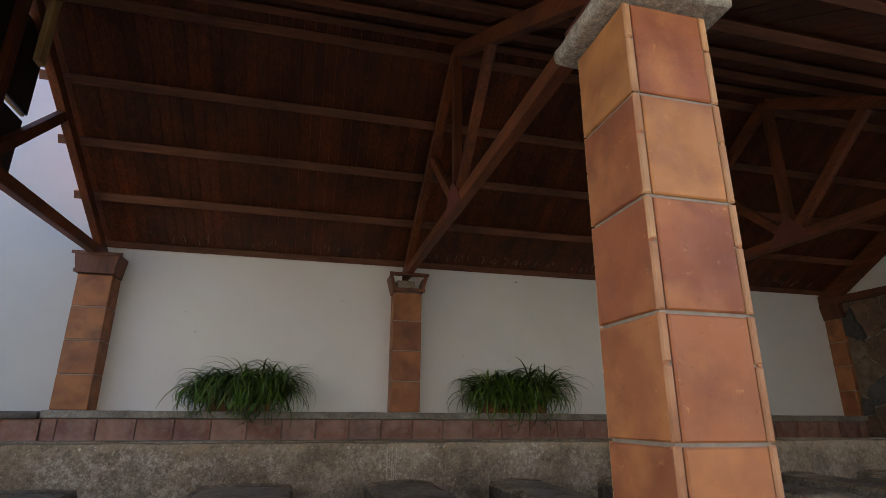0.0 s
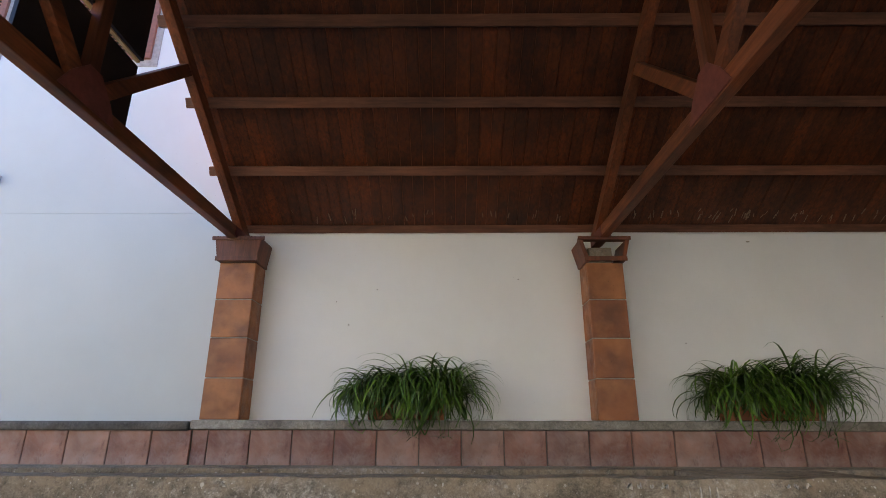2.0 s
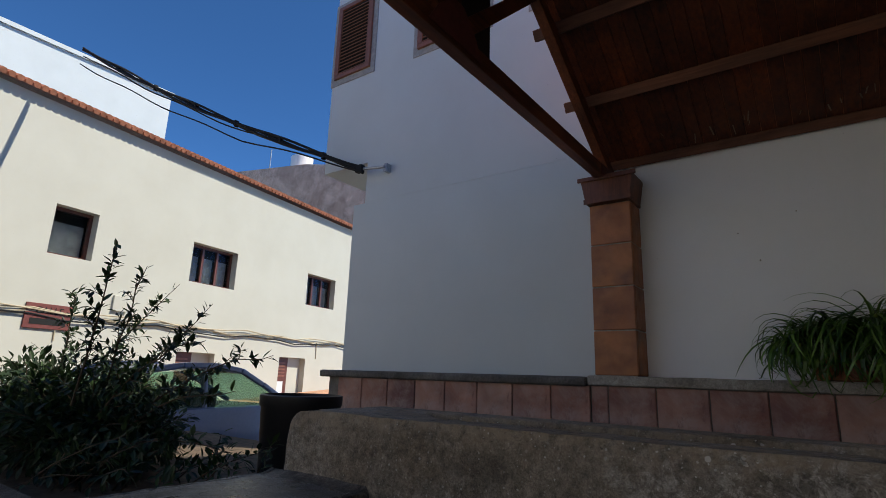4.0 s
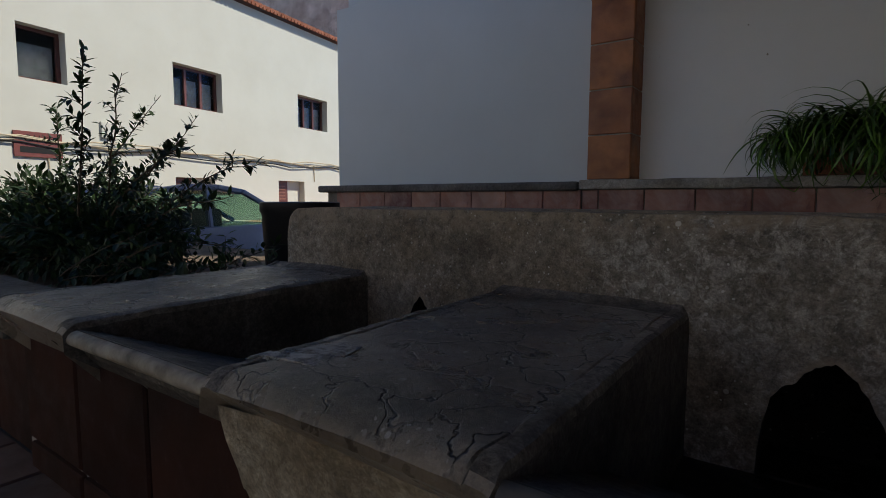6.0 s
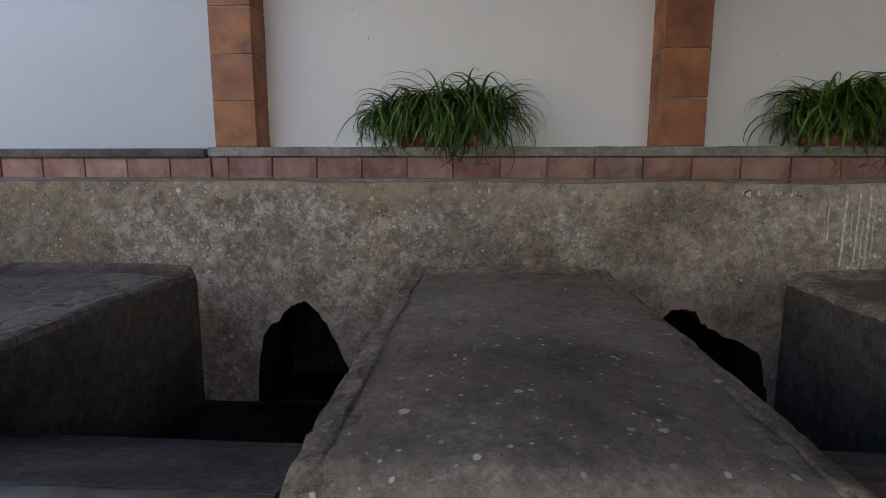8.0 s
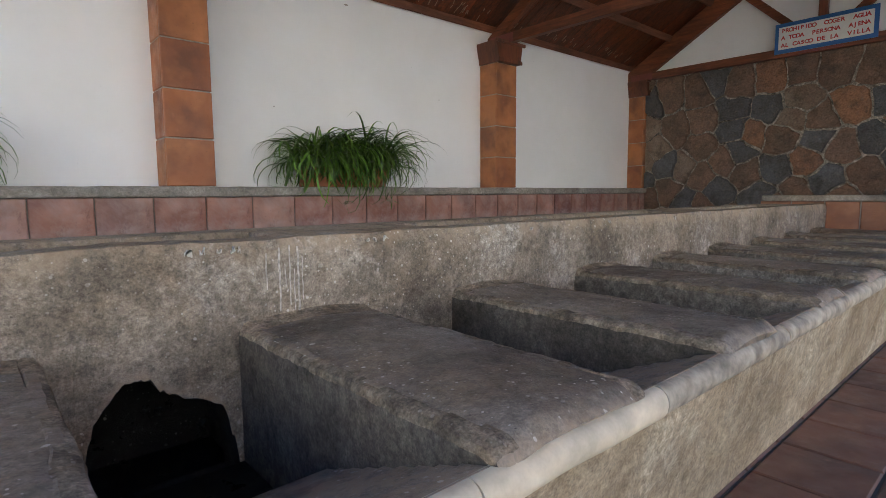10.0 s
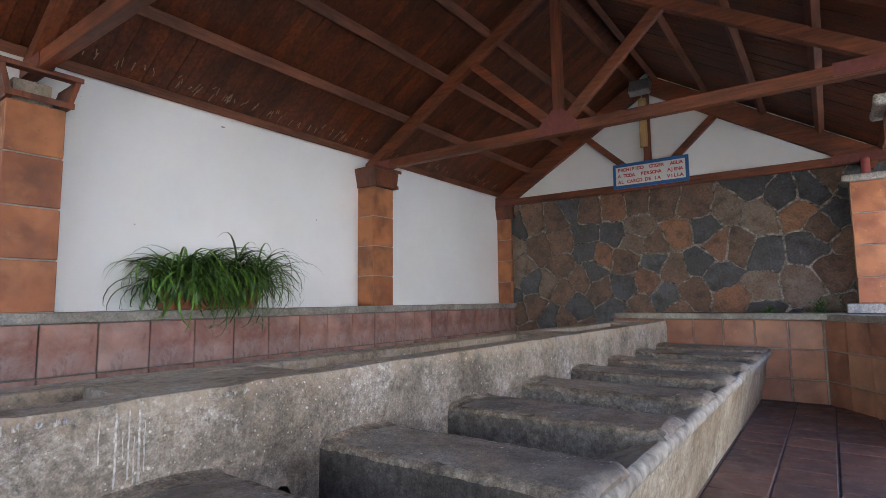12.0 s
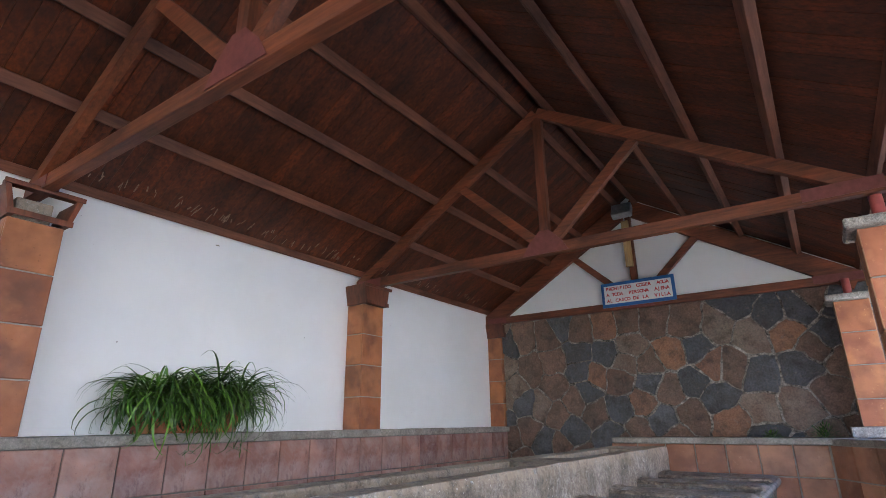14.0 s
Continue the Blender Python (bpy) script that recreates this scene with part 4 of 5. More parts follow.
part("inner_wall", box(-13.9, 8.5, 1.6, 7.5, -0.65, 6.4), DARK, house)


def wooden_window(x0, x1, z0, z1):
    w = part("window", box(x0, x1, 0.22, 0.3, z0, z0 + 0.06), WINDOW_WOOD, house)
    part("frame", box(x0, x1, 0.22, 0.3, z1 - 0.07, z1), WINDOW_WOOD, w)
    n = 3 if x1 - x0 > 1.2 else 1
    for i in range(n + 1):
        x = x0 + (x1 - x0 - 0.07) * i / n
        part("mullion", box(x, x + 0.07, 0.215, 0.295, z0 + 0.06, z1 - 0.07, 0.006), WINDOW_WOOD, w)
    for i in range(n):
        a = x0 + 0.07 + (x1 - x0 - 0.07) * i / n
        b = x0 + (x1 - x0 - 0.07) * (i + 1) / n
        part("pane", box(a, b, 0.25, 0.256, z0 + 0.06, z1 - 0.07), GLASS, w)
        part("curtain", box(a + 0.01, b - 0.01, 0.36, 0.37, z0 + 0.06, z1 - 0.3), CURTAIN, w, "grey net curtain")


for o in OPENINGS[:3]:
    wooden_window(*o)


def wooden_door(x0, x1, z0, z1):
    d = part("door", box(x0, x0 + 0.62, 0.2, 0.26, z0, z1, 0.008), WINDOW_WOOD, house, "brown wooden door with pale panel")
    part("panel", box(x0 + 0.12, x0 + 0.46, 0.19, 0.199, z0 + 0.7, z1 - 0.75, 0.003), WHITE_PAINT, d)
    for i in range(5):
        part("slat", box(x0 + 0.12, x0 + 0.5, 0.185, 0.199, z1 - 0.6 + i * 0.1, z1 - 0.55 + i * 0.1), SHUTTER, d)
    part("reveal", box(x0 + 0.62, x1, 0.22, 0.33, z0, z1), HOUSE_CREAM, d, "cream plastered reveal")


for o in OPENINGS[3:]:
    wooden_door(*o)
eave = part("roof", prism([(-0.16, 6.5), (-0.16, 6.56), (4.0, 8.2), (4.0, 8.1)], "x", -14, 8.6), ROOF_CLAY, house)
for i in range(150):
    x = -14 + i * 0.15
    b3 = tube([(x + 0.075, -0.22, 6.53), (x + 0.075, 0.2, 6.69)], 0.068, 6)
    part("roof_tile", b3, ROOF_CLAY, house)
for k, (dz, mat) in enumerate(((0.0, PALE_CABLE), (0.05, PALE_CABLE), (-0.05, CABLE), (0.09, PALE_CABLE))):
    pts = [(-14 + i * 0.7, -0.03 - 0.01 * k, 2.0 + dz + 0.05 * math.sin(i * 1.3 + k) + (0.03 if i % 2 else 0)) for i in range(33)]
    part("wall_cable", tube(pts, 0.016, 6), mat, house)
for x in (-3.0, 5.35):
    part("wall_cable", tube([(x, -0.02, 2.05), (x + 0.02, -0.02, 1.5)], 0.014, 6), PALE_CABLE, house)
part("junction_box", box(-1.9, -1.55, -0.06, 0, 2.25, 2.6, 0.01), HOUSE_CREAM, house)
plate = part("street_plate", box(-3.6, -2.72, -0.04, -0.001, 1.72, 2.22, 0.006), PLATE, house, "brown street name plate")


def lettering(text, size, matrix, mat, parent, name="lettering", depth=0.002, bold=0.0):
    cu = bpy.data.curves.new("text", "FONT")
    cu.body, cu.size, cu.extrude, cu.offset = text, size, depth, bold
    cu.align_x, cu.align_y = "CENTER", "CENTER"
    tmp = bpy.data.objects.new("text", cu)
    me = bpy.data.meshes.new_from_object(tmp)
    bpy.data.objects.remove(tmp)
    me.materials.append(mat)
    ob = new(name, me)
    ob.parent = parent
    ob.matrix_basis = matrix
    return ob


lettering("CALLE", 0.19, Matrix.Translation((-3.16, -0.043, 2.08)) @ Matrix.Rotation(radians(90), 4, "X"), DARK, plate)
part("mark", box(-3.5, -2.82, -0.044, -0.041, 1.8, 1.92), DARK, plate)

path = structure("pavement", prism([(-14.0, -0.66), (8.6, -0.66), (8.6, 0.62), (4.8, 0.4), (-2.9, -0.06), (-14.0, -0.5)], "y", -1.4, -0.005), CLAY_PAVE, "sunlit sloping pavement of orange clay pavers")
path.matrix_world = Matrix.Translation(HOUSE_A) @ Matrix.Rotation(HOUSE_YAW, 4, "Z")

old = thing("old_house", "weathered pinkish rendered house behind the roofs, sunlight put into its colour", "house")
part("wall", prism([(-34.0, -0.65), (-16.8, -0.65), (-16.8, 11.6), (-20.8, 12.2), (-26.0, 13.4), (-34.0, 14.5)], "y", 22.0, 30.0), OLD_WALL, old)
part("tank", tube([(-27.6, 23.0, 13.4), (-27.6, 23.0, 14.5)], 0.7, 20), WHITE_PAINT, old, "white water tank", True)
part("antenna", tube([(-30.0, 22.3, 13.8), (-30.0, 22.3, 15.4)], 0.04, 6), STEEL, old)
block = thing("white_block", "tall plain white building rising behind the cream house", "building")
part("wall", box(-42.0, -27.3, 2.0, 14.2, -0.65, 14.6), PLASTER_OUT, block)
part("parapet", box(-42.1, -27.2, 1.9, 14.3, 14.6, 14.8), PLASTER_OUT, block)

# ---- overhead cables and their bracket ----
bundle = thing("overhead_cables", "thick bundle of black overhead cables tied together", "cable")
end = Vector((-6.25, 7.5, 3.88))
far = Vector((-13.0, 5.9, 7.4))
for k in range(7):
    pts = []
    for i in range(25):
        s = i / 24
        p = end.lerp(far, s)
        spread = min(1.0, s * 3) * (0.5 + 0.5 * s)
        p.z += -0.16 * math.sin(math.pi * s) + (0.05 * math.sin(i * 0.9 + k * 1.7)) * 0.4 + ((k % 3) - 1) * 0.03
        if k > 4:
            p.z -= 0.16 * spread * (k - 4)
        p.y += ((k % 2) - 0.5) * 0.03
        pts.append(p)
    part("cable", tube(pts, 0.021 if k < 4 else 0.012, 6), CABLE, bundle)
for s in (0.1, 0.22, 0.36, 0.5, 0.66, 0.82):
    p = end.lerp(far, s)
    p.z -= 0.16 * math.sin(math.pi * s)
    part("clamp", box(p.x - 0.02, p.x + 0.02, p.y - 0.035, p.y + 0.035, p.z - 0.06, p.z + 0.05, 0.006), CABLE, bundle)
bracket = thing("cable_bracket", "galvanised steel cable bracket on white wall", "bracket")
part("arm", tube([(-5.88, 7.55, 3.86), (-6.35, 7.5, 3.9)], 0.022, 8), STEEL, bracket)
part("plate", box(-5.91, -5.85, 7.56, WALL_Y + 0.002, 3.8, 3.92, 0.006), STEEL, bracket)
part("clamp", box(-6.36, -6.24, 7.45, 7.53, 3.84, 3.95, 0.01), CABLE, bracket)

# ---- parked car ----
def car(x, y, z, yaw):
    c = thing("parked_car", "silver-blue hatchback parked in the street", "car")
    side = [(-2.0, 0.35), (-2.02, 0.75), (-1.85, 0.95), (1.0, 0.98), (1.9, 0.8), (2.05, 0.6), (2.05, 0.3), (-1.95, 0.28)]
    body = prism(side, "y", -0.85, 0.85, 0.05)
    part("body", body, CAR_PAINT, c, "", True)
    crown = [(-1.95, 0.96), (-1.72, 1.3), (-1.4, 1.46), (-0.9, 1.53), (-0.3, 1.54), (0.2, 1.48), (0.7, 1.28), (1.35, 0.98)]
    for s in (-1, 1):
        yy = s * 0.74
        for (xa, za), (xb, zb) in zip(crown, crown[1:]):
            part("roof_rail", beam((xa, yy, za), (xb, yy * 0.97, zb), 0.07, 0.09, 0.015, (0, 1, 0)), CAR_PAINT, c)
        part("pillar", beam((-0.45, yy, 0.95), (-0.5, yy * 0.97, 1.5), 0.05, 0.1, 0.008, (0, 1, 0)), CAR_PAINT, c)
        part("window", prism([(-1.85, 0.97), (-1.66, 1.28), (-1.36, 1.42), (-0.52, 1.48), (-0.48, 0.97)], "y", yy - 0.005, yy + 0.005), CAR_GLASS, c, "green-tinted window")
        part("window", prism([(-0.4, 0.97), (-0.45, 1.48), (0.18, 1.43), (0.65, 1.25), (1.2, 0.97)], "y", yy - 0.005, yy + 0.005), CAR_GLASS, c, "green-tinted window")
        for wx in (-1.25, 1.3):
            wheel = part("wheel", tube([(wx, s * 0.66, 0.31), (wx, s * 0.86, 0.31)], 0.31, 24), RUBBER, c, "", True)
            part("rim", tube([(wx, s * 0.861, 0.31), (wx, s * 0.872, 0.31)], 0.19, 20), STEEL, wheel)
    top = crown[2:6]
    part("roof", prism(top + [(p, q - 0.05) for p, q in reversed(top)], "y", -0.72, 0.72, 0.008), CAR_PAINT, c, "", True)
    part("windscreen", prism([(1.35, 0.98), (0.7, 1.28), (0.2, 1.47), (0.21, 1.475), (0.71, 1.285), (1.36, 0.985)], "y", -0.7, 0.7), CAR_GLASS, c)
    for sx in (-0.2, -1.2):
        for sy in (-0.36, 0.36):
            part("seat", box(sx - 0.1, sx + 0.12, sy - 0.24, sy + 0.24, 0.7, 1.22, 0.06), CURTAIN, c, "grey seat back")
    c.matrix_world = Matrix.Translation((x, y, z)) @ Matrix.Rotation(yaw, 4, "Z") @ Matrix.Diagonal((1.03, 1.03, 1.1, 1))


car(-9.8, 7.5, -0.6, radians(100))

# ---- black tub ----
tub = thing("black_tub", "round black plastic tub beside the water channel", "tub")
rings = [(0.21, -0.06), (0.225, 0.0), (0.262, 0.8), (0.275, 0.82), (0.275, 0.88), (0.26, 0.885), (0.25, 0.85), (0.22, 0.3)]
bm = bmesh.new()
rs = [[bm.verts.new((-4.06 + r * math.cos(a * math.pi / 18), 4.93 + r * math.sin(a * math.pi / 18), z)) for a in range(36)] for r, z in rings]
for a, b in zip(rs, rs[1:]):
    for i in range(36):
        bm.faces.new((a[i], a[(i + 1) % 36], b[(i + 1) % 36], b[i]))
bm.faces.new(rs[0])
bm.faces.new(rs[-1])
part("body", bm, BLACK, tub, "", True)


# ---- shrub in the planter ----
def add_leaf(bm, p, d, n, length, width, fold=0.25):
    side = d.cross(n).normalized()
    up = side.cross(d).normalized()
    pts = [p]
    spine = [p + d * length * f - up * length * 0.1 * f * f for f in (0.0, 0.35, 0.7, 1.0)]
    widths = (0.12, 1.0, 0.75, 0.02)
    vs = []
    for c, w in zip(spine, widths):
        vs.append((bm.verts.new(c - side * width * w / 2 + up * fold * width * w * 0.5), bm.verts.new(c), bm.verts.new(c + side * width * w / 2 + up * fold * width * w * 0.5)))
    for a, b in zip(vs, vs[1:]):
        bm.faces.new((a[0], a[1], b[1], b[0]))
        bm.faces.new((a[1], a[2], b[2], b[1]))


def shrub():
    t = thing("shrub", "shrub with long arching twigs in the planter, leaves darkened for shade", "shrub")
    rng = random.Random(11)
    leaves = bmesh.new()

    def twig(base, mid, tip, r, n, spread, size):
        pts = []
        for i in range(13):
            s = i / 12
            q = base * (1 - s) ** 2 + mid * 2 * s * (1 - s) + tip * s * s
            pts.append(q + Vector((noise.noise(q * 5), noise.noise(q * 5 + Vector((9, 0, 0))), noise.noise(q * 5 + Vector((0, 9, 0))))) * 0.035 * s)
        part("twig", tube(pts, r, 5, None, 0.25), BARK, t)
        for i in range(n):
            s = 0.12 + 0.88 * i / n
            j = min(11, int(s * 12))
            d = (pts[j + 1] - pts[j]).normalized()
            p = pts[j].lerp(pts[j + 1], s * 12 - j)
            out = Vector((rng.gauss(0, 1), rng.gauss(0, 1), rng.gauss(0, 1)))
            out = (out - d * out.dot(d)).normalized()
            p = p + out * rng.uniform(0, spread)
            w = (out * 0.8 + d * 0.5 + Vector((0, 0, rng.uniform(-0.35, 0.25)))).normalized()
            k = size * rng.uniform(0.75, 1.25)
            add_leaf(leaves, p, w, Vector((rng.uniform(-0.4, 0.4), rng.uniform(-0.4, 0.4), 1)), k, k * rng.uniform(0.34, 0.46))
        return pts

    # long arching shoots: base, tip, lift of the bow
    for base, tip, lift in (((-4.75, 3.8, 0.8), (-4.04, 3.62, 1.68), 0.0), ((-5.3, 4.2, 0.9), (-4.45, 3.95, 1.62), 0.12), ((-5.9, 4.3, 0.95), (-4.9, 4.4, 1.62), 0.02),
                            ((-5.3, 4.2, 0.75), (-4.65, 4.55, 1.48), 0.0), ((-4.9, 4.0, 0.7), (-3.62, 3.92, 1.18), 0.22), ((-5.0, 4.3, 0.7), (-3.66, 4.38, 1.11), 0.2),
                            ((-4.9, 4.1, 0.55), (-3.75, 4.2, 0.9), 0.2), ((-4.7, 4.0, 0.5), (-3.5, 4.0, 0.66), 0.15), ((-6.2, 4.2, 0.9), (-5.5, 4.0, 1.6), 0.0)):
        base, tip = Vector(base), Vector(tip)
        mid = base.lerp(tip, 0.5) + Vector((0, 0, lift))
        pts = twig(base, mid, tip, 0.008, 30, 0.01, 0.06)
        for i in range(1, 11):
            for _ in range(2 if i < 5 else 1):
                a = pts[i]
                d = (pts[i + 1] - a).normalized()
                side = Vector((rng.gauss(0, 1), rng.gauss(0, 1), rng.gauss(0.15, 0.8))).normalized()
                b = a + (d * 0.7 + side * 0.7) * rng.uniform(0.1, 0.3) * (1.15 - i / 11)
                twig(a, a.lerp(b, 0.5) + Vector((0, 0, 0.015)), b, 0.0035, 11, 0.008, 0.055)
    for k in range(270):
        a, r = rng.uniform(0, 6.3), math.sqrt(rng.random())
        x = -5.75 + 1.3 * r * math.cos(a)
        high = 0.8 if x < -5.0 else 0.5
        tip = Vector((x, 4.12 + 0.72 * r * math.sin(a), 0.42 + rng.random() * high * (1 - 0.35 * r)))
        base = Vector((-5.5 + rng.uniform(-0.5, 0.4) + (tip.x + 5.5) * 0.35, 4.15 + rng.uniform(-0.25, 0.25), 0.34))
        mid = base.lerp(tip, 0.5) + Vector((rng.uniform(-0.08, 0.08), rng.uniform(-0.08, 0.08), 0.14 + 0.12 * rng.random()))
        twig(base, mid, tip, 0.007, 66, 0.12, 0.07)
    for k in range(34):
        tip = Vector((rng.uniform(-4.7, -3.45), rng.uniform(3.7, 4.4), rng.uniform(0.45, 0.72)))
        base = Vector((tip.x - rng.uniform(0.3, 0.8), tip.y + rng.uniform(-0.2, 0.2), 0.36))
        twig(base, base.lerp(tip, 0.6) + Vector((0, 0, 0.12)), tip, 0.005, 26, 0.03, 0.06)
    tagged(part("foliage", leaves, SHRUB, t), "", "", "", "stuff")


shrub()


# ---- clay troughs with strap-leaved plants ----
def strap_plant(cx, half, seed, trough, size, spread):
    t = thing("potted_plant", "bushy green strap-leaved plant in a clay trough", "plant", "plants on the ledge")
    rng = random.Random(seed)
    x0, x1 = trough
    y0, y1 = 7.36, 7.6
    z0 = LEDGE_Z + 0.004
    bm = prism([(y0 + 0.03, z0), (y1 - 0.03, z0), (y1, z0 + 0.18), (y1 + 0.012, z0 + 0.2), (y1, z0 + 0.215), (y0, z0 + 0.215), (y0 - 0.012, z0 + 0.2), (y0, z0 + 0.18)], "x", x0, x1, 0.006)
    part("trough", bm, CLAY_POT, t, "terracotta trough")
    leaves = bmesh.new()
    crowns = []
    for i in range(10):
        crowns.append((cx - spread + 2 * spread * (i + rng.uniform(0.1, 0.9)) / 10, rng.uniform(y0 + 0.05, y1 - 0.06), rng.uniform(0.72, 1.25)))
    for k in range(1050):
        crown = crowns[k % len(crowns)]
        bx = crown[0] + rng.gauss(0, 0.025)
        by = crown[1] + rng.gauss(0, 0.02)
        side = (bx - cx) / half
        front = k % 2 == 0
        a = rng.gauss(math.pi * 1.5, 0.75) if front else rng.uniform(0, 2 * math.pi)
        out = Vector((math.cos(a), math.sin(a), 0))
        L = min(0.8, rng.uniform(0.3, 0.8) * crown[2]) * size * (1 - 0.2 * max(0.0, out.x * side))
        if k % 6 == 0:
            L, by = rng.uniform(0.26, 0.42), y0 + 0.02
        lift = min(1.5, max(0.1, rng.gauss(0.95 if front else 1.12, 0.4)))
        droop = rng.uniform(2.6, 4.8) if front else rng.uniform(2.0, 4.4)
        if k % 7 == 1:
            lift, droop, L = rng.uniform(0.9, 1.4), rng.uniform(1.8, 3.4), L * 0.85
        if k % 16 == 5:
            lift, droop, L = rng.uniform(1.15, 1.45), rng.uniform(2.3, 3.4), rng.uniform(0.5, 0.7) * size
        w = rng.uniform(0.007, 0.0145)
        p = Vector((bx, by, z0 + 0.2))
        ang = lift
        seg = 9
        prev = None
        curl = Vector((-out.y, out.x, 0)) * max(-0.8, min(0.8, rng.gauss(0, 0.55)))
        for i in range(seg + 1):
            s = i / seg
            ww = w * (0.7 + 0.6 * s if s < 0.5 else 2.0 * (1 - s)) + 0.0008
            lat = Vector((-out.y, out.x, 0))
            a1 = leaves.verts.new(p - lat * ww)
            c1 = leaves.verts.new(p - Vector((0, 0, ww * 0.5)))
            b1 = leaves.verts.new(p + lat * ww)
            if prev:
                leaves.faces.new((prev[0], prev[1], c1, a1))
                leaves.faces.new((prev[1], prev[2], b1, c1))
            prev = (a1, c1, b1)
            ang -= droop / seg * (0.35 + 1.3 * s)
            p = p + (out * math.cos(ang) + Vector((0, 0, 1)) * math.sin(ang) + curl * s) * (L / seg)
            if p.y > WALL_Y - 0.02:
                p.y = WALL_Y - 0.02
            if p.y > 7.29 and p.z < LEDGE_Z + 0.01:
                p.z = LEDGE_Z + 0.01
    tagged(part("foliage", leaves, GRASSY, t), "", "", "", "stuff")
    for _ in range(3):
        sx = rng.uniform(cx - half * 0.5, cx + half * 0.6)
        part("runner", tube([(sx, 7.36, z0 + 0.2), (sx + 0.02, 7.26, z0 + 0.12), (sx + 0.03, 7.25, z0 - 0.15)], 0.003, 4), GRASSY, t)
        tuft = bmesh.new()
        for _ in range(9):
            a = rng.uniform(0, 6.28)
            d = Vector((math.cos(a), math.sin(a) * 0.4 - 0.3, rng.uniform(-0.3, 0.5))).normalized()
            add_leaf(tuft, Vector((sx + 0.03, 7.25, z0 - 0.15)), d, Vector((0, 0, 1)), rng.uniform(0.07, 0.14), 0.012)
        part("tuft", tuft, GRASSY, t)
    return t


strap_plant(-0.82, 0.7, 3, (-1.2, -0.44), 1.1, 0.54)
strap_plant(2.87, 0.8, 8, (2.4, 3.36), 1.25, 0.58)

# ---- sign, lamp and board on the end trusses ----
sign = thing("notice_sign", "white enamel notice with red lettering and blue border", "sign")
SX = 8.93
part("border", box(SX - 0.012, SX + 0.012, 4.08, 5.29, 3.02, 3.445, 0.004), SIGN_BLUE, sign, "blue border")
panel = part("panel", box(SX - 0.016, SX - 0.0121, 4.13, 5.24, 3.075, 3.39), SIGN_WHITE, sign, "white panel")
facing = Matrix(((0, 0, -1, 0), (-1, 0, 0, 0), (0, 1, 0, 0), (0, 0, 0, 1)))
for text, z in (("PROHIBIDO  COGER  AGUA", 3.335), ("A TODA  PERSONA  AJENA", 3.232), ("AL CASCO DE LA  VILLA", 3.128)):
    step = 1.02 / (len(text) - 0.4)
    for k, ch in enumerate(text):
        if ch != " ":
            lettering(ch, 0.076, Matrix.Translation((SX - 0.0175, 4.685 + 0.51 - step * (k + 0.3), z)) @ facing, SIGN_RED, panel, "letter", 0.0006, 0.0026)


def floodlight(x, y, z, sgn):
    f = thing("floodlight", "small steel floodlight on a pale wooden batten", "lamp", "floodlights")
    part("batten", box(x - 0.03, x + 0.03, y - 0.06, y + 0.06, z - 0.85, z - 0.02, 0.008), PALE_WOOD, f, "pale wooden batten")
    part("arm", tube([(x, y, z - 0.04), (x - sgn * 0.05, y, z + 0.1)], 0.012, 8), STEEL, f)
    h = box(-0.07, 0.07, -0.17, 0.17, -0.12, 0.12, 0.02)
    bmesh.ops.transform(h, matrix=Matrix.Translation((x - sgn * 0.1, y, z + 0.14)) @ Matrix.Rotation(radians(25) * sgn, 4, "Y"), verts=h.verts)
    head = part("housing", h, STEEL, f)
    g = box(-0.005, 0.005, -0.14, 0.14, -0.09, 0.09)
    bmesh.ops.transform(g, matrix=Matrix.Translation((x - sgn * 0.1, y, z + 0.14)) @ Matrix.Rotation(radians(25) * sgn, 4, "Y") @ Matrix.Translation((-sgn * 0.074, 0, 0)), verts=g.verts)
    part("lens", g, GLASS, head)


floodlight(8.88, 4.74, 4.52, 1)
floodlight(-2.6, 4.9, 4.95, -1)

# The boards hang backlit; that shade is put into their black colour.
board = thing("notice_board", "backs of two boards fixed outside the truss, backlit shade painted black", "board")
part("board", box(-2.8, -2.775, 4.15, 5.22, 3.1, 3.66), BLACK, board)
part("board", box(-2.8, -2.775, 4.15, 5.27, 3.75, 4.6), BLACK, board)
strip = part("edge_strip", box(-2.83, -2.801, 4.15, 5.27, 3.735, 3.749), PALE_WOOD, board, "pale perforated edge strip")

# ---- stains of lime on the channel wall ----
SMEAR = plain("pale_mortar_smear", (0.3, 0.22, 0.16), 0.9, 0, 0.5, 40)
LIME = plain("dry_lime", (0.5, 0.48, 0.44), 0.9, 0, 0.6, 60)
drips = thing("lime_drips", "white lime drips dried on the concrete wall", "stain")
for x, za, zb, w in ((0.555, 0.82, 0.7, 0.004), (0.6, 0.835, 0.622, 0.006), (0.637, 0.84, 0.64, 0.005), (0.667, 0.835, 0.61, 0.007), (0.683, 0.8, 0.65, 0.004), (0.62, 0.78, 0.7, 0.003), (0.652, 0.76, 0.62, 0.004)):
    run_down = []
    for k in range(14):
        z = za + (zb - za) * k / 13
        run_down.append((x + 0.003 * noise.noise(Vector((x * 40, z * 30, 0))), PART_Y + channel_bulge(x, z) - 0.0005, z))
    part("drip", tube(run_down, w / 2, 6), LIME, drips)
droppings = thing("bird_droppings", "white bird droppings on the channel wall rim", "stain")
rng = random.Random(31)
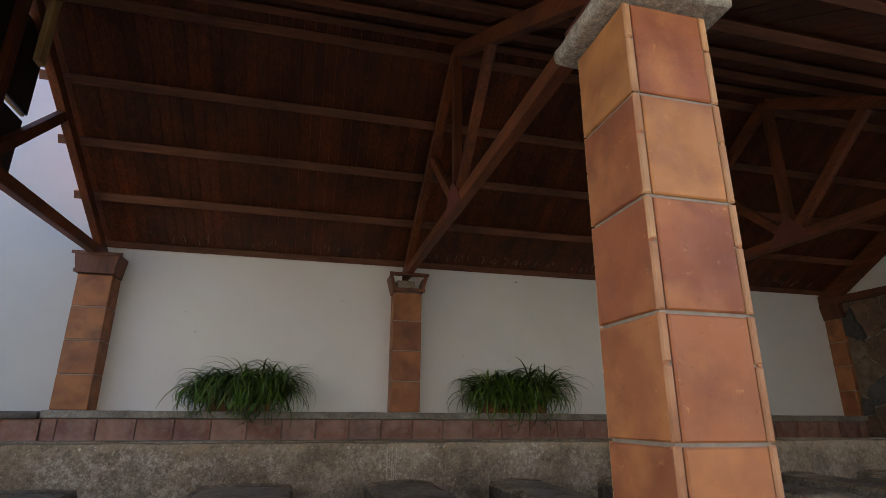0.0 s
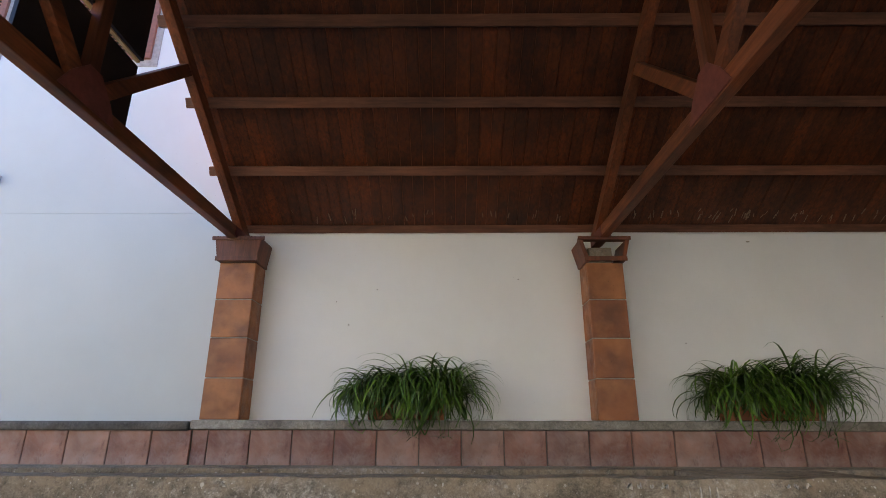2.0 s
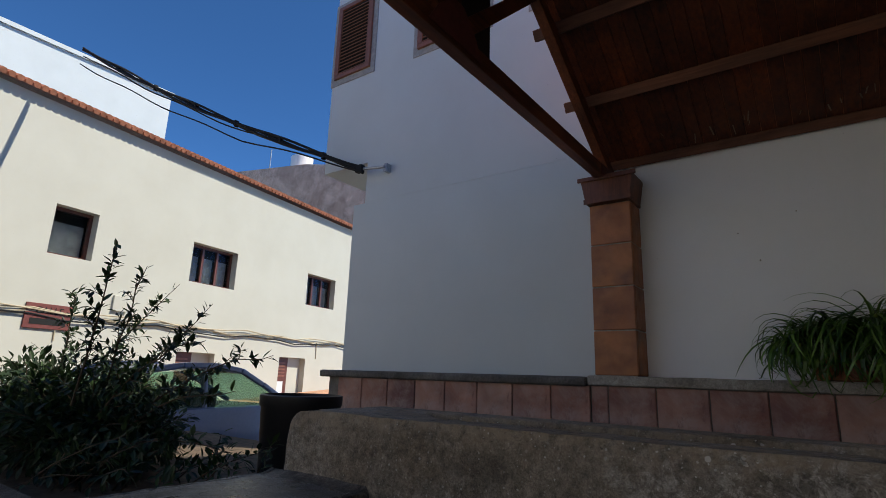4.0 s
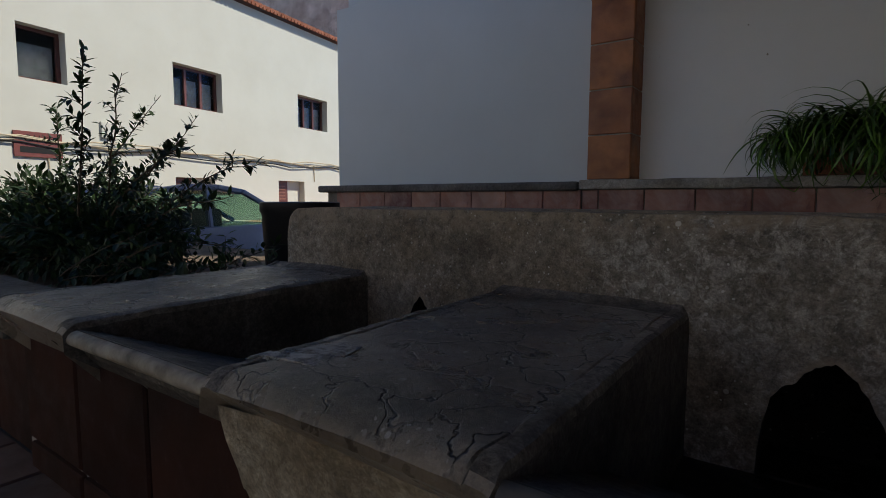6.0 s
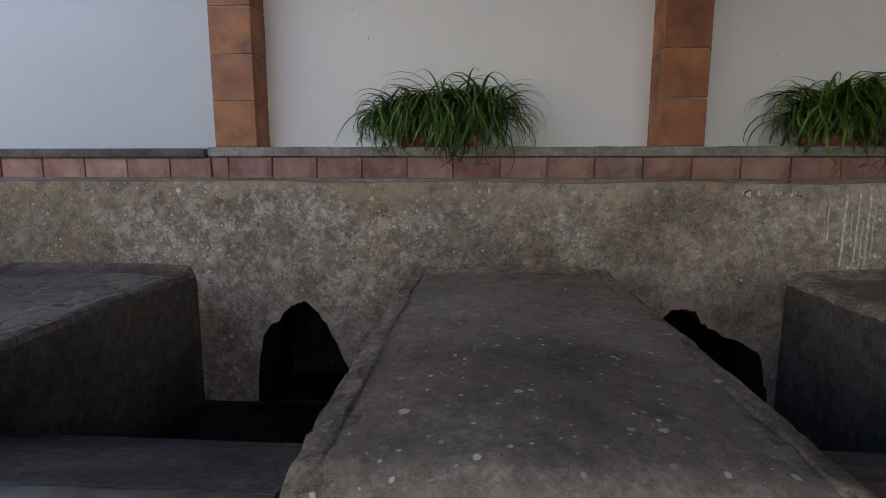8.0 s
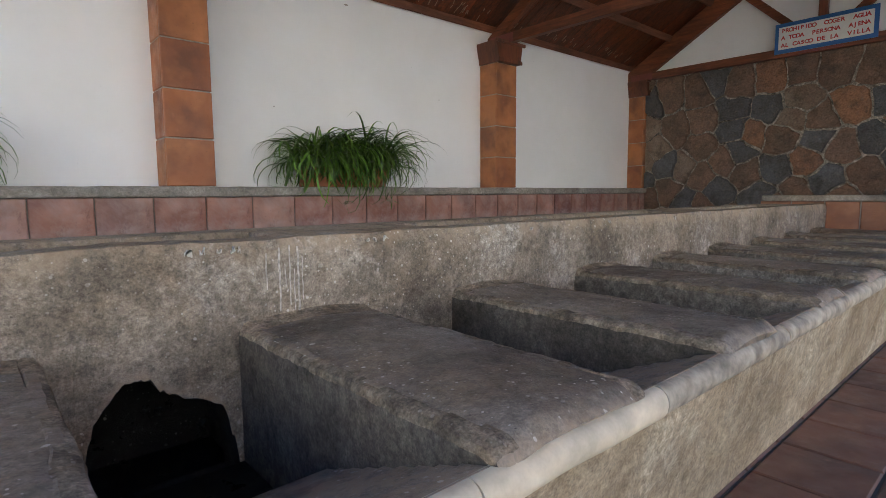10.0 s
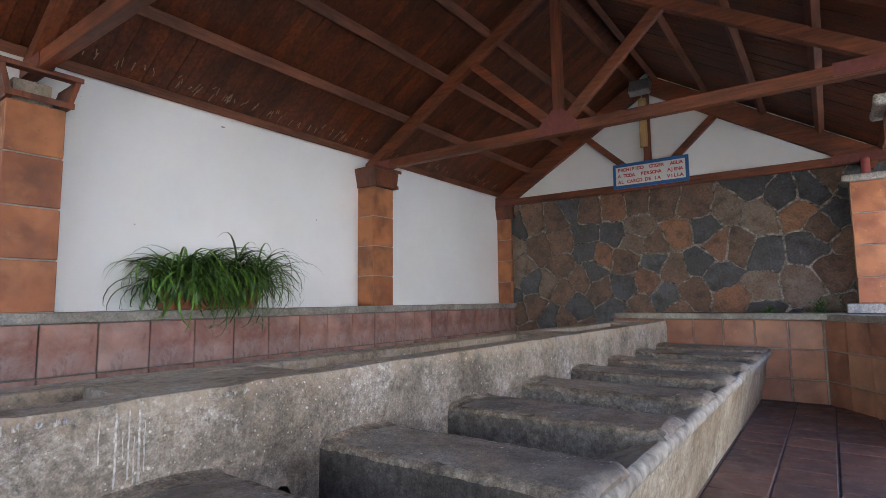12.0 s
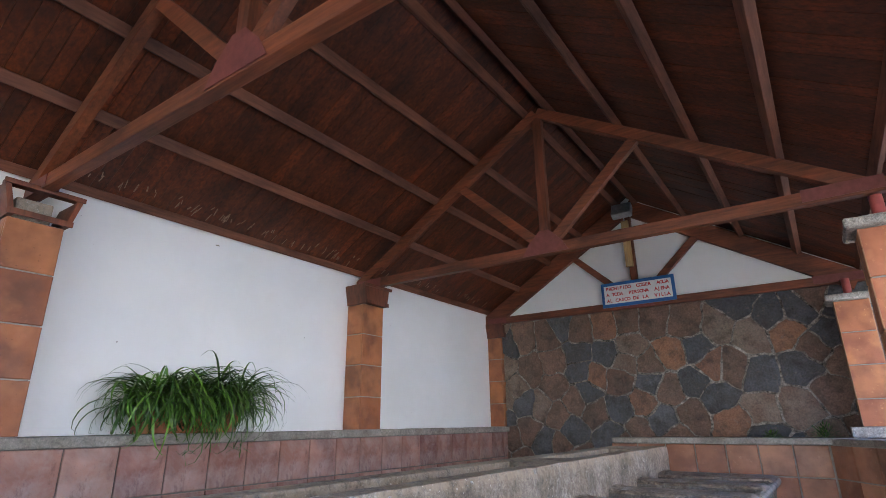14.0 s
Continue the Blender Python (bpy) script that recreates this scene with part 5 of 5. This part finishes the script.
for x in (-0.42, 0.32, 0.36, 0.41, 0.45, 0.47, 0.95, 0.98, 1.03, 1.9, 2.6, 3.4, -1.3):
    w = rng.uniform(0.006, 0.018)
    ring = [(x + w * math.cos(k * 0.9) * rng.uniform(0.5, 1), PART_Z - rng.uniform(0.015, 0.04) + 0.4 * w * math.sin(k * 0.9)) for k in range(7)]
    y = PART_Y + channel_bulge(x, PART_Z - 0.03)
    part("spatter", prism(ring, "y", y - 0.006, y + 0.01), LIME, droppings)

marks = thing("wall_marks", "small grey scuffs on the white back wall", "stain")
for x, z, w, h in ((3.07, 3.07, 0.05, 0.016), (-1.5, 2.1, 0.014, 0.02), (-1.65, 2.36, 0.012, 0.012), (-1.2, 2.5, 0.01, 0.012), (0.4, 2.62, 0.02, 0.01), (2.2, 1.9, 0.012, 0.014), (4.4, 2.2, 0.014, 0.012)):
    part("scuff", prism([(x - w / 2, z), (x - w * 0.2, z - h / 2), (x + w / 2, z - h * 0.2), (x + w * 0.3, z + h / 2), (x - w * 0.3, z + h * 0.4)], "y", WALL_Y - 0.003, WALL_Y + 0.002), MORTAR, marks)

smears = thing("mortar_smears", "pale mortar smears on the boards above the eaves", "stain")
rng = random.Random(17)
for _ in range(110):
    x = rng.choice((rng.uniform(-2.4, 1.1), rng.uniform(1.5, 5.1), rng.uniform(1.5, 5.1), rng.uniform(5.5, 8.8)))
    d = rng.uniform(2.66, 2.76)
    length, w = rng.uniform(0.03, 0.09), rng.uniform(0.004, 0.012)
    a = Vector((x, RIDGE_Y + d, RIDGE_Z + 0.098 - SLOPE * d))
    b = Vector((x + rng.uniform(-0.02, 0.02), RIDGE_Y + d + length, RIDGE_Z + 0.098 - SLOPE * (d + length)))
    part("smear", beam(a, b, w, 0.008, 0.0, (0, SLOPE, 1)), SMEAR, smears)

# ---- weeds in the raised bed ----
def weed(x, y, r, seed):
    t = thing("weed", "small green weed growing from the dry bed", "plant", "weeds")
    rng = random.Random(seed)
    bm = bmesh.new()
    for _ in range(160):
        d = Vector((rng.gauss(0, 1), rng.gauss(0, 1), abs(rng.gauss(0.4, 0.7)))).normalized()
        p = Vector((x, y, 0.93)) + d * r * rng.random() * 0.8
        add_leaf(bm, p, d, Vector((0.1, 0.2, 1)), rng.uniform(0.04, 0.08), 0.02)
    tagged(part("foliage", bm, GRASSY, t), "", "", "", "stuff")


weed(8.7, 2.5, 0.2, 1)
weed(8.75, 3.1, 0.1, 2)
weed(9.0, 1.62, 0.2, 5)

# ---- clay tiles of plinth, bed and floor ----
M = 0.417
x = -6.24
rng = random.Random(21)
while x < END_X - 0.05:
    w = M
    if x < -2.93 < x + M:
        w = -2.93 - x
    if -2.94 < x < -2.9:
        w = 0.16
    w = min(w, END_X - x)
    if w > 0.06:
        for z in (0.795, 0.378):
            tile_piece(plinth, CLAY_RED, (x + w / 2, 7.352 - (0.02 if x < -2.94 else 0), z), (w - 0.009, M - 0.012), (0, -1))
    x += w
TB = 0.33
for i in range(7):
    for k in range(3):
        y = 2.47 + TB * (i + 0.5)
        if y < 4.7:
            tile_piece(end_block, CLAY_BED, (7.094, y, 0.735 - TB * k), (TB - 0.014, TB - 0.014), (-1, 0))
a, b = Vector((7.1, 2.46, 0)), Vector((5.75, 1.6, 0))
run = (b - a).normalized()
out = Vector((run.y, -run.x, 0)) if Vector((run.y, -run.x, 0)).dot(Vector((-0.5, 1, 0))) > 0 else Vector((-run.y, run.x, 0))
for i in range(4):
    for k in range(3):
        p = a + run * (TB * (i + 0.5) + 0.02) + out * 0.006
        tile_piece(end_block, CLAY_BED, (p.x, p.y, 0.735 - TB * k), (TB - 0.014, TB - 0.014), (out.x, out.y))
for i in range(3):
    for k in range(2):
        tile_piece(basins, CLAY_SHADED, (-3.0 + 0.42 * i + 0.0, 3.062, 0.3 - 0.42 * k + (0.0 if k == 0 else 0.11)), (0.404, 0.404 if k == 0 else 0.18), (0, -1))
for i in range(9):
    tile_piece(planter, CLAY_SHADED, (-6.8 + 0.42 * i, 3.092, 0.2), (0.404, 0.404), (0, -1))
FT = 0.335
for i in range(34):
    for j in range(8):
        x, y = -3.955 + FT * i, 0.91 + FT * j
        if x + FT / 2 < 7.08 and y < 3.4:
            tile_piece(floor, CLAY_FLOOR, (x, y, -0.01), (FT - 0.012, FT - 0.012), (0, 0, 1), "floor_tile", 0.016)


# ---- stones of the end wall ----
def clip(poly, p, n):
    res = []
    for i, a in enumerate(poly):
        b = poly[(i + 1) % len(poly)]
        da, db = (a - p).dot(n), (b - p).dot(n)
        if da <= 0:
            res.append(a)
        if da * db < 0:
            res.append(a + (b - a) * (da / (da - db)))
    return res


BASALT = ((2.88, 2.62), (3.14, 1.77), (2.6, 1.86), (2.48, 2.68), (2.19, 2.3), (2.04, 2.74), (4.04, 1.72), (3.94, 2.24), (3.75, 1.48), (4.57, 1.16), (5.26, 1.35), (5.38, 2.28), (5.9, 2.32), (6.96, 1.49), (6.07, 1.02), (6.62, 0.81), (5.44, 0.95), (3.3, 2.85))
BROWN = ((2.27, 2.84), (2.42, 2.13), (2.33, 1.54), (4.15, 1.22), (3.5, 1.93), (4.05, 2.63), (4.56, 2.73), (4.69, 2.04), (4.42, 1.63), (4.98, 1.02), (5.2, 1.82), (5.65, 1.31), (6.36, 1.28), (6.02, 1.5), (6.8, 2.09), (6.36, 1.76), (6.93, 1.04), (5.82, 2.69), (6.4, 2.63), (6.95, 2.66), (4.97, 2.75), (4.4, 0.93), (6.35, 2.2))
RUSTY = ((2.71, 2.39), (3.77, 1.98), (3.6, 1.13), (4.32, 2.2), (4.86, 1.47), (5.6, 1.91), (5.36, 2.71))
TAN = ((3.17, 2.38), (3.57, 2.55), (3.18, 1.3), (2.72, 1.33), (4.96, 2.36))


def fieldstones():
    rng = random.Random(5)
    pts, kinds = [], []
    for kind, seeds in enumerate((BASALT, BROWN, RUSTY, TAN)):
        pts += [Vector(p) for p in seeds]
        kinds += [kind] * len(seeds)
    # smaller stones fill what is left
    for _ in range(900):
        q = Vector((rng.uniform(1.65, 7.6), rng.uniform(0.05, 2.95)))
        if min((q - p).length for p in pts) > (0.27 if q.x > 4.4 else 0.36):
            pts.append(q)
            kinds.append(rng.choice((0, 0, 1, 1, 1, 3)))
    for kind, p in zip(kinds, pts):
        poly = [Vector(q) for q in ((1.6, 0.0), (WALL_Y - 0.02, 0.0), (WALL_Y - 0.02, 3.0), (1.6, 3.0))]
        for q in pts:
            if q is not p and (q - p).length < 1.6:
                n = (q - p).normalized()
                poly = clip(poly, (p + q) / 2 - n * rng.uniform(0.005, 0.017), n)
                if len(poly) < 3:
                    break
        if len(poly) < 3:
            continue
        c = sum(poly, Vector((0, 0))) / len(poly)
        ring = []
        for i, a in enumerate(poly):
            b = poly[(i + 1) % len(poly)]
            n = 5 if (b - a).length > 0.2 else 3 if (b - a).length > 0.1 else 2
            for s in range(n):
                q = a.lerp(b, s / n)
                q = q + (c - q).normalized() * (0.005 * (s == 0) + rng.uniform(0.0, 0.007))
                wob = noise.noise_vector(Vector((q.x * 5, q.y * 5, 3.0))) * 0.05 + noise.noise_vector(Vector((q.x * 14, q.y * 14, 7.0))) * 0.022
                q = q + Vector((wob.x, wob.y))
                ring.append(Vector((min(WALL_Y - 0.01, q.x), max(0.0, min(2.998, q.y)))))
        bm = bmesh.new()
        proud = rng.uniform(0.02, 0.07)
        lo = [bm.verts.new((END_X + 0.02, q.x, q.y)) for q in ring]
        mid = [bm.verts.new((END_X - proud * 0.55, q.x, q.y)) for q in ring]
        hi = [bm.verts.new((END_X - proud + rng.uniform(-0.004, 0.004), *(q + (c - q) * 0.055))) for q in ring]
        top = bm.verts.new((END_X - proud - 0.008, c.x, c.y))
        m = len(ring)
        for i in range(m):
            j = (i + 1) % m
            bm.faces.new((lo[i], lo[j], mid[j], mid[i]))
            bm.faces.new((mid[i], mid[j], hi[j], hi[i]))
            bm.faces.new((hi[i], hi[j], top))
        part("stone", bm, STONES[kind], stone_wall)


fieldstones()
